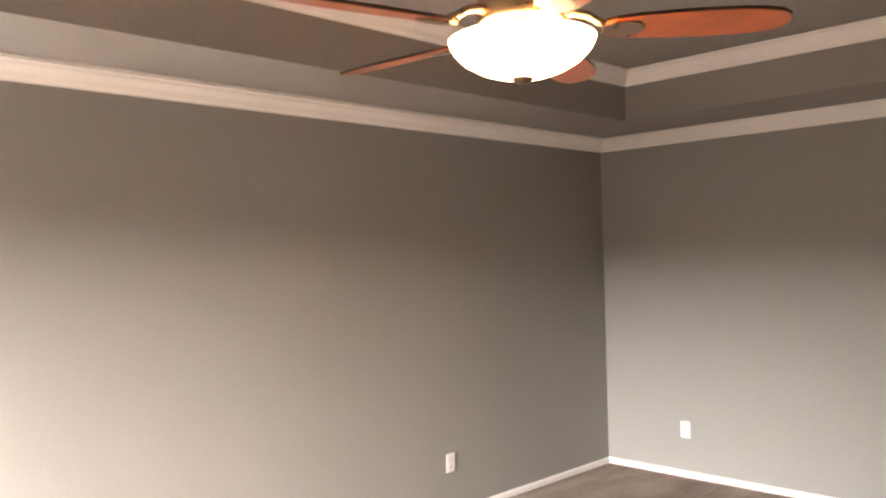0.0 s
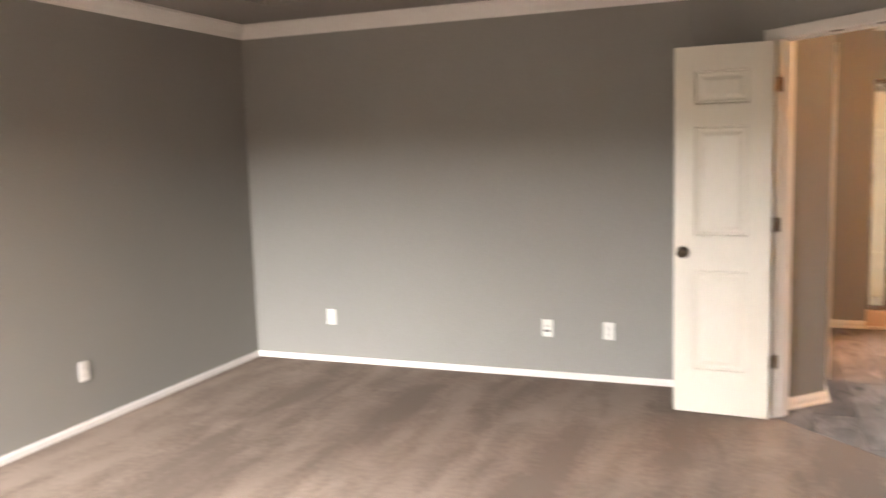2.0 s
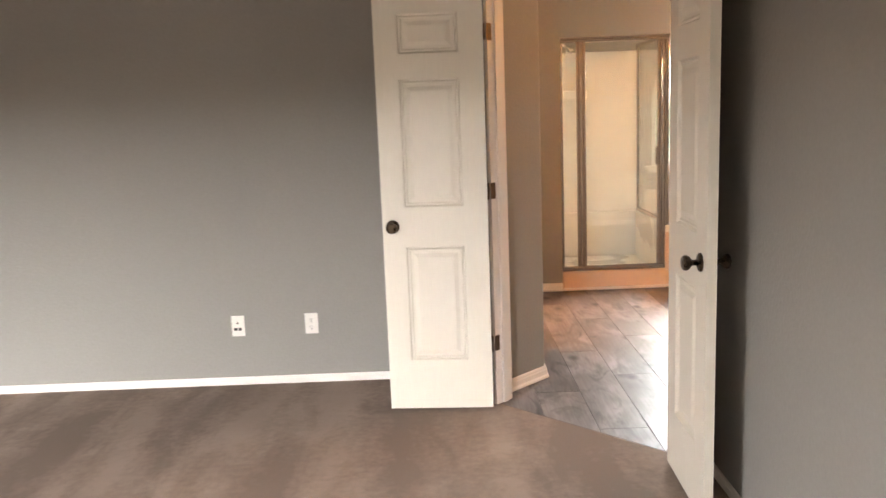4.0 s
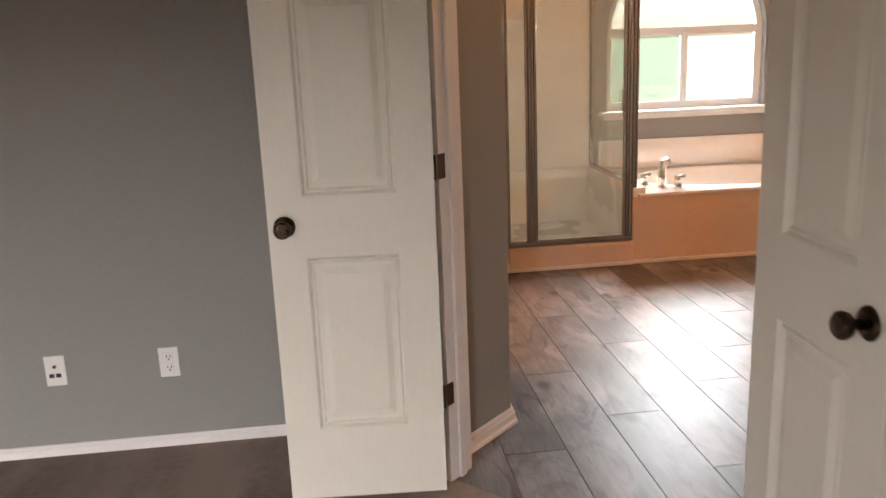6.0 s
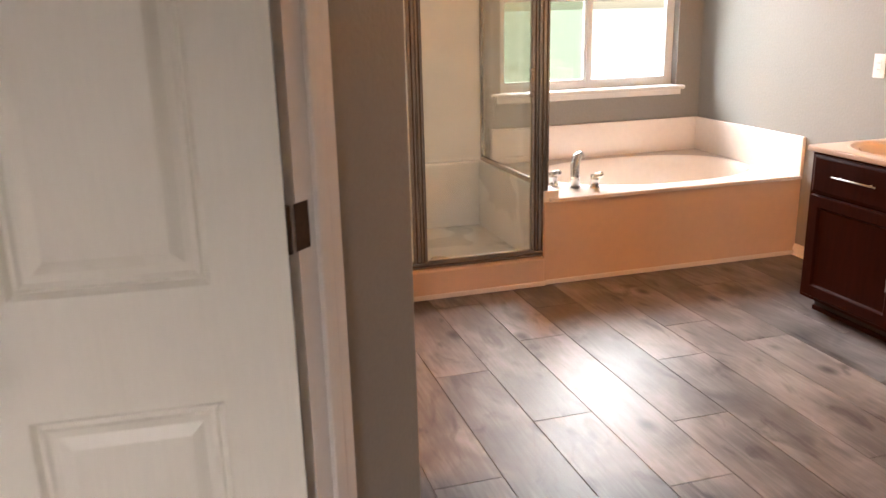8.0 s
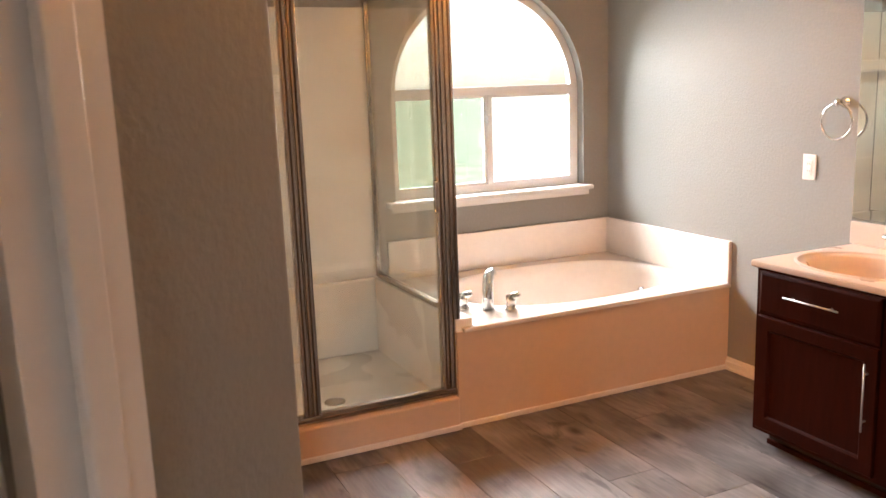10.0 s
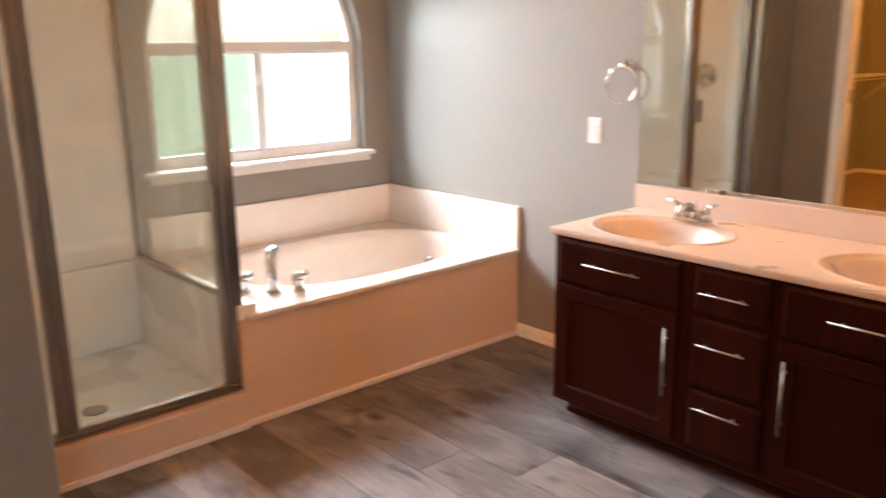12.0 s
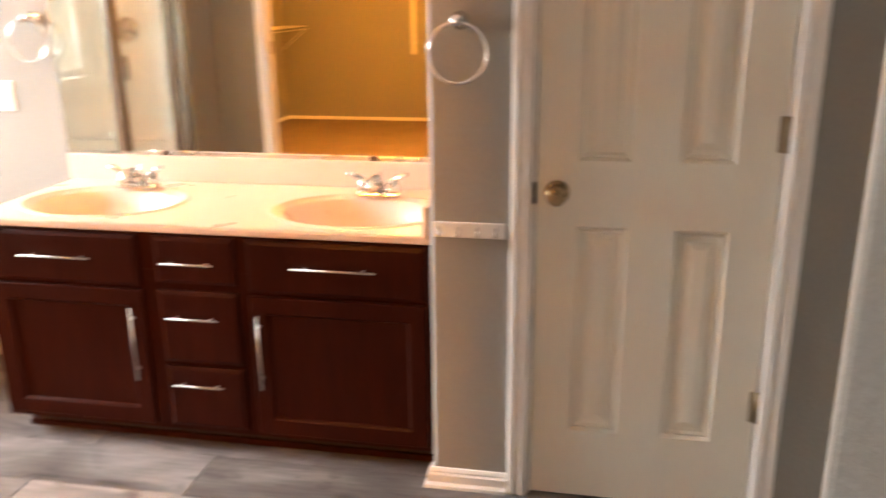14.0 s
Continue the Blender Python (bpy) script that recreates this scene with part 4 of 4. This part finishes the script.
part("end_deck", boxed(SX1 + 0.03, TX0 - 0.001, SF + 0.006, SF + 0.09, TZ - 0.02, TZ - 0.001), MARBLE, tub)
part("backsplash", boxed(SX1 + 0.088, BE - 0.024, BN - 0.022, BN - 0.001, TZ - 0.001, 0.682, bevel=0.005), MARBLE, tub)
part("side_splash", boxed(BE - 0.023, BE - 0.001, SF - 0.012, BN - 0.001, TZ - 0.001, 0.682, bevel=0.005), MARBLE, tub)
part("overflow", lathe([(0.001, 0), (0.030, 0), (0.027, 0.008), (0.001, 0.010)], Matrix.Translation((3.02, 8.49, 0.33)) @ Matrix.Rotation(radians(-72), 4, "Y"), 20), CHROME, tub)
tf = thing("tub_faucet", (1.876, 8.18, TZ), "chrome deck-mounted tub faucet with two handles", "faucet")
sp = [(1.876, 8.18, TZ + 0.002), (1.878, 8.185, TZ + 0.07), (1.882, 8.195, TZ + 0.12), (1.902, 8.220, TZ + 0.152), (1.935, 8.258, TZ + 0.160), (1.962, 8.290, TZ + 0.148)]
part("spout", tube(sp, [0.030, 0.026, 0.026, 0.027, 0.025, 0.019], 16), CHROME, tf)
for hx, hy in ((1.782, 8.258), (1.964, 8.118)):
    hm = Matrix.Translation((hx, hy, TZ))
    h = part("handle", lathe([(0.030, 0.001), (0.030, 0.007), (0.024, 0.013), (0.023, 0.040), (0.026, 0.050), (0.026, 0.058), (0.018, 0.068), (0.002, 0.072)], hm, 24), CHROME, tf)
    part("lever", tube([(hx - 0.012, hy + 0.010, TZ + 0.054), (hx + 0.010, hy - 0.008, TZ + 0.068), (hx + 0.034, hy - 0.026, TZ + 0.082)], [0.022, 0.019, 0.012], 12), CHROME, h)

# ---- vanity ----
VX, V0, V1, VZ = 2.600, 5.722, 7.230, 0.754
van = thing("vanity_cabinet", (2.88, 6.48, 0), "dark cherry double vanity cabinet with bar pulls", "vanity")
part("body", boxed(VX, BE - 0.002, V0, V1, 0.070, 0.630), CHERRY, van)
part("face_frame", boxed(VX, VX + 0.019, V0, V1, 0.6305, VZ), CHERRY, van)
for y0 in (V0, V1 - 0.016):
    part("side_panel", boxed(VX + 0.0195, BE - 0.002, y0, y0 + 0.016, 0.6305, VZ), CHERRY, van)
part("toe_kick", boxed(VX + 0.065, BE - 0.002, V0, V1 - 0.03, 0.0, 0.070), KICK, van)
part("plinth_trim", boxed(VX + 0.050, VX + 0.064, V0, V1 - 0.03, 0.0, 0.022, bevel=0.003), CHERRY, van)


def shaker(y0, y1, z0, z1, name, framed):
    """A cabinet front: a framed door with a sunk panel, or a plain drawer front with an eased edge."""
    xf = VX - 0.019
    bm = bmesh.new()
    if framed:
        steps = ((0.0, 0.004), (0.003, 0.0), (0.052, 0.0), (0.058, 0.004), (0.062, 0.010), (0.066, 0.010))
    else:
        steps = ((0.0, 0.006), (0.008, 0.002), (0.014, 0.0), (0.018, 0.0))
    rings = [[bm.verts.new((VX - 0.0005, yy, zz)) for yy, zz in ((y0, z0), (y1, z0), (y1, z1), (y0, z1))]]
    for i, d in steps:
        rings.append([bm.verts.new((xf + d, yy, zz)) for yy, zz in ((y0 + i, z0 + i), (y1 - i, z0 + i), (y1 - i, z1 - i), (y0 + i, z1 - i))])
    for a, b in zip(rings, rings[1:]):
        for i in range(4):
            bm.faces.new((a[i], a[(i + 1) % 4], b[(i + 1) % 4], b[i]))
    bm.faces.new(rings[-1])
    bmesh.ops.recalc_face_normals(bm, faces=list(bm.faces))
    return part(name, bm, CHERRY, van)


def pull(parent, a, b):
    """A round bar pull on two posts, between two points on the cabinet front."""
    a, b = Vector(a), Vector(b)
    bar = part("bar_pull", tube([a, b], 0.0036, 10), NICKEL, parent, "satin nickel bar pull")
    for k in (0.15, 0.85):
        p = a + (b - a) * k
        part("post", tube([p, p + Vector((0.020, 0, 0))], 0.004, 8), NICKEL, parent)
    return bar


PX = VX - 0.038
for y0, y1, p0, p1, vy in ((6.665, 7.205, 6.820, 7.067, 6.700), (5.738, 6.300, 5.890, 6.150, 6.270)):
    dr = shaker(y0, y1, 0.574, 0.745, "drawer_front", False)
    pull(dr, (PX, p0, 0.666), (PX, p1, 0.666))
    cd = shaker(y0, y1, 0.090, 0.564, "cabinet_door", True)
    pull(cd, (PX, vy, 0.256), (PX, vy, 0.506))
for z0, z1, pz in ((0.592, 0.745, 0.662), (0.322, 0.568, 0.480), (0.092, 0.308, 0.248)):
    dr = shaker(6.338, 6.606, z0, z1, "drawer_front", False)
    pull(dr, (PX, 6.405, pz), (PX, 6.575, pz))

CT = 0.781
top = thing("countertop", (2.88, 6.48, CT), "cream cultured-marble vanity top with two oval basins", "countertop")
CX0, CX1, CY0, CY1, CM = VX - 0.014, BE - 0.001, 5.722, 7.252, 6.48
SINK = [(1.0, 0.0), (0.985, 0.004), (0.955, 0.006), (0.93, 0.003), (0.90, -0.004), (0.86, -0.004), (0.82, -0.012), (0.76, -0.05), (0.64, -0.095), (0.42, -0.125), (0.10, -0.132)]
bm = bmesh.new()
basin_top(CX0, CX1, CY0, CM, CT, 2.845, 6.020, 0.225, 0.295, SINK, bm)
basin_top(CX0, CX1, CM, CY1, CT, 2.845, 6.920, 0.225, 0.295, SINK, bm)
bmesh.ops.remove_doubles(bm, verts=list(bm.verts), dist=1e-5)
part("top", bm, COUNTER, top)
part("front_edge", boxed(CX0 - 0.004, CX0 + 0.016, CY0, CY1 + 0.003, CT - 0.026, CT - 0.0015, bevel=0.006), COUNTER, top)
for x0, x1, y0, y1 in ((CX0 + 0.016, 2.621, CY0, CY1), (3.072, CX1, CY0, CY1), (2.6215, 3.0715, 6.318, 6.622), (2.6215, 3.0715, 7.217, CY1)):
    part("underside", boxed(x0, x1, y0, y1, VZ + 0.0005, CT - 0.012), COUNTER, top)
part("backsplash", boxed(BE - 0.021, BE - 0.001, 5.744, 7.270, CT - 0.001, 0.878, bevel=0.005), COUNTER, top)
part("side_splash", boxed(STUB + 0.025, BE - 0.022, 5.722, 5.742, CT - 0.001, 0.878, bevel=0.005), COUNTER, top)
for cy in (6.020, 6.920):
    part("drain", lathe([(0.001, 0), (0.022, 0), (0.020, 0.004), (0.001, 0.005)], Matrix.Translation((2.845, cy, CT - 0.132)), 18), CHROME, top)


def faucet(cy):
    root = thing("sink_faucet", (3.040, cy, CT), "chrome two-handle sink faucet", "faucet", "sink faucets")
    x = 3.040
    part("base", boxed(x - 0.026, x + 0.026, cy - 0.075, cy + 0.075, CT + 0.001, CT + 0.022, bevel=0.010, seg=3), CHROME, root)
    part("spout", tube([(x + 0.004, cy, CT + 0.015), (x - 0.004, cy, CT + 0.052), (x - 0.035, cy, CT + 0.068), (x - 0.080, cy, CT + 0.060), (x - 0.105, cy, CT + 0.045)], [0.026, 0.022, 0.018, 0.015, 0.013], 14), CHROME, root)
    part("lift_rod", tube([(x + 0.020, cy, CT + 0.02), (x + 0.020, cy, CT + 0.085)], 0.003, 8), CHROME, root)
    for sg in (-1, 1):
        y = cy + sg * 0.052
        part("handle", lathe([(0.023, 0.018), (0.021, 0.040), (0.018, 0.055), (0.010, 0.064), (0.001, 0.066)], Matrix.Translation((x, y, CT)), 18), CHROME, root)
        part("lever", tube([(x, y, CT + 0.055), (x - 0.006, y + sg * 0.026, CT + 0.074), (x - 0.012, y + sg * 0.052, CT + 0.084)], [0.012, 0.011, 0.008], 10, squash=0.7), CHROME, root)
    return root


faucet(6.000)
faucet(6.905)
mir = thing("wall_mirror", (BE, 6.51, 0.875), "large frameless vanity mirror on the grey wall", "mirror")
part("mirror_glass", boxed(BE - 0.008, BE - 0.001, 5.752, 7.272, 0.884, 1.93), MIRROR, mir)
part("bottom_channel", boxed(BE - 0.012, BE - 0.0085, 5.752, 7.272, 0.879, 0.890), CHROME, mir)
for cy in (6.05, 6.86):
    part("clip", boxed(BE - 0.016, BE - 0.0125, cy - 0.014, cy + 0.014, 0.879, 0.896, bevel=0.001, seg=1), HINGE, mir)
vl = thing("vanity_light", (BE, 6.5, 2.27), "satin nickel light bar with four lit globes", "wall lamp")
part("bar", boxed(BE - 0.035, BE - 0.001, 5.80, 7.20, 2.23, 2.31, bevel=0.006), NICKEL, vl)
for k in range(4):
    part("globe", lathe([(0.012, -0.046), (0.030, -0.040), (0.046, -0.018), (0.048, 0.0), (0.046, 0.018), (0.030, 0.040), (0.012, 0.046)], Matrix.Translation((3.06, 5.93 + 0.38 * k, 2.27)) @ Matrix.Rotation(radians(90), 4, "Y"), 20, cap=False), GLOBE, vl)
    part("socket", tube([(BE - 0.036, 5.93 + 0.38 * k, 2.27), (3.108, 5.93 + 0.38 * k, 2.27)], 0.02, 12), NICKEL, vl)

plate("switch_plate", pose(BE, 7.512, 1.092, 0, 0, -90), "white outlet plate on the grey wall beside the mirror", "switch")


def towel_ring(c, label, out=(-1, 0, 0)):
    """A chrome ring hung from a short post; c is the post's foot on the wall."""
    root = thing("towel_ring", c, label, "towel ring", "towel rings")
    c = Vector(c)
    part("post", lathe([(0.001, 0), (0.024, 0), (0.024, 0.005), (0.013, 0.012), (0.011, 0.040), (0.016, 0.046), (0.016, 0.058), (0.002, 0.060)], Matrix.Translation(c) @ Matrix.Rotation(radians(-90), 4, "Y"), 20), CHROME, root)
    part("ring", tube(ring_points(c + Vector((-0.052, 0, -0.080)), 0.076), 0.0050, 10, closed=True), CHROME, root)
    return root


towel_ring((BE - 0.001, 7.340, 1.382), "chrome towel ring on the wall above the outlet")
towel_ring((STUB - 0.001, 5.625, 1.385), "chrome towel ring on the narrow wall by the door")
hk = thing("hook_rail", (STUB, 5.61, 0.80), "white strip with four small chrome hooks", "hook rail")
part("strip", boxed(STUB - 0.012, STUB - 0.001, 5.500, 5.700, 0.802, 0.846, bevel=0.003), TRIM, hk)
for y in (5.525, 5.575, 5.63, 5.685):
    part("hook", tube([(STUB - 0.012, y, 0.832), (STUB - 0.024, y, 0.826), (STUB - 0.028, y, 0.817), (STUB - 0.022, y, 0.810)], 0.0035, 8), CHROME, hk)

# ---- white door beside the vanity ----
d2 = thing("closet_door_frame", (STUB, 5.1, 0), "white painted door frame with molded casing", "door frame", kind="structure")
for y0, y1 in ((D2A - 0.066, D2A - 0.006), (D2B + 0.006, D2B + 0.066)):
    part("casing", boxed(STUB - 0.017, STUB - 0.0005, y0, y1, 0, 2.052, bevel=0.005), TRIM, d2)
    part("casing_bead", boxed(STUB - 0.021, STUB - 0.0172, y0 + 0.012, y0 + 0.020, 0, 2.05, bevel=0.0015, seg=1), TRIM, d2)
    part("casing_bead", boxed(STUB - 0.021, STUB - 0.0172, y1 - 0.020, y1 - 0.012, 0, 2.05, bevel=0.0015, seg=1), TRIM, d2)
part("casing", boxed(STUB - 0.017, STUB - 0.0005, D2A - 0.066, D2B + 0.066, 2.053, 2.113, bevel=0.005), TRIM, d2)
for y0, y1 in ((D2A - 0.019, D2A), (D2B, D2B + 0.019)):
    part("jamb", boxed(STUB + 0.001, STUB + 0.119, y0, y1, 0, 2.052), TRIM, d2)
part("jamb", boxed(STUB + 0.001, STUB + 0.119, D2A, D2B, 2.045, 2.059), TRIM, d2)
w2 = D2B - D2A - 0.006
bath_door = door_leaf("door_3", w2, 2.025, [(0.112, 0.250), (0.370, 0.508)], [(0.215, 0.835), (1.015, 1.590), (1.700, 1.890)], w2 - 0.055, 0.928, "closed white six-panel door with brass knob", metal=OLD_BRASS)
for z in (0.335, 1.095, 1.82):
    hinge(bath_door, -0.004, 0.0405, z, material=HINGE_LIGHT)
    part("hinge_leaf", boxed(-0.012, 0.016, 0.0354, 0.0372, z - 0.046, z + 0.046), HINGE_LIGHT, bath_door, "brass hinge leaf")
bath_door.matrix_world = pose(STUB + 0.038, D2A + 0.003, 0.010, 0, 0, 90)

part("strike_plate", boxed(STUB - 0.0012, STUB + 0.004, D2B - 0.002, D2B + 0.008, 0.905, 0.965), BRASS, d2)

# ---- baseboards in the bathroom ----
TALL = [(0.0, 0.0), (0.024, 0.0), (0.023, 0.010), (0.017, 0.016), (0.015, 0.018), (0.015, 0.042), (0.010, 0.048), (0.010, 0.053), (0.004, 0.062), (0.0, 0.063)]
solid("baseboard_passage", sweep([(HC[0], 6.343), HC, A1], TALL), TRIM, "white baseboard on the passage wall", "baseboard")
solid("baseboard_passage_east", sweep([A2, RC, (RC[0], 4.50), (STUB, 4.50), (STUB, D2A - 0.068)], TALL), TRIM, "white baseboard by the doorway", "baseboard")
solid("baseboard_stub", sweep([(STUB, D2B + 0.068), (STUB, 5.7165), (STUB + 0.03, 5.7165)], TALL), TRIM, "white baseboard on the narrow wall", "baseboard")
solid("baseboard_vanity", sweep([(BE, 7.24), (BE, SF)], TALL), TRIM, "white baseboard between vanity and bathtub", "baseboard")
solid("baseboard_shower", sweep([(SX0, SF), (BX, SF), (BX, 7.657)], TALL), TRIM, "white baseboard beside the shower", "baseboard")

# ---- outside ----
solid("ground", boxed(-400, 400, 9.25, 800, -0.5, -0.25), GRASS, "green lawn behind the house", "lawn")

# ---- laminate floor: boards with dark joints ----
floor = solid("floor_bath", prism([dg(DL, 0.02), dg(DR, 0.02), (XE + 0.12, 4.36), (3.32, 4.36), (3.32, 9.0), (0.30, 9.0), (0.34, 6.0), (0.0, 5.7)], -0.10, -0.0045), JOINT, "grey-brown wood-look laminate plank floor", "floor")
PW, PL = 0.228, 1.22
STARTS = {0: 7.06, 2: 6.085, 3: 6.44, 4: 6.92, 5: 7.24, 7: 6.455, 1: 6.60, 6: 5.75, 8: 6.9, -1: 6.3, -2: 5.6, -3: 6.0}


def clip_board(x0, x1, y0, y1):
    """The part of a board that lies inside the room's outline on the doorway side."""
    poly = [(x0, y0), (x1, y0), (x1, y1), (x0, y1)]
    for (px, py), (nx, ny) in (((0.09, 5.462), (0.7071, 0.7071)), ((0.05, 4.0), (1.0, 0.0))):
        out = []
        for a, b in zip(poly, poly[1:] + poly[:1]):
            da, db = (a[0] - px) * nx + (a[1] - py) * ny, (b[0] - px) * nx + (b[1] - py) * ny
            if da >= 0:
                out.append(a)
            if da * db < 0:
                t = da / (da - db)
                out.append((a[0] + (b[0] - a[0]) * t, a[1] + (b[1] - a[1]) * t))
        poly = out
        if len(poly) < 3:
            return None
    return poly


SHARED = {}
for k in range(-3, 11):
    x0 = 0.741 + PW * k
    s = STARTS.get(k, 6.2 + 0.31 * (k % 3))
    for j in range(-3, 3):
        y0, y1 = s + PL * j, s + PL * (j + 1)
        y0, y1 = max(y0, 4.40), min(y1, 7.999)
        if y1 - y0 < 0.03 or x0 > 3.19:
            continue
        poly = clip_board(x0 + 0.0009, x0 + PW - 0.0009, y0 + 0.0009, y1 - 0.0009)
        if not poly:
            continue
        cx, cy = x0 + PW / 2, (y0 + y1) / 2
        key = tuple(round(v, 4) for p in poly for v in (p[0] - cx, p[1] - cy))
        if key not in SHARED:
            bm = prism([(p[0] - cx, p[1] - cy) for p in poly], -0.0045, 0.0)
            top_edges = [e for e in bm.edges if all(v.co.z > -0.001 for v in e.verts)]
            bmesh.ops.bevel(bm, geom=top_edges, offset=0.0011, segments=1, affect="EDGES")
            SHARED[key] = to_mesh("plank", bm, PLANK)
        ob = new("plank", SHARED[key])
        ob.location = (cx, cy, 0)
        ob.parent = floor
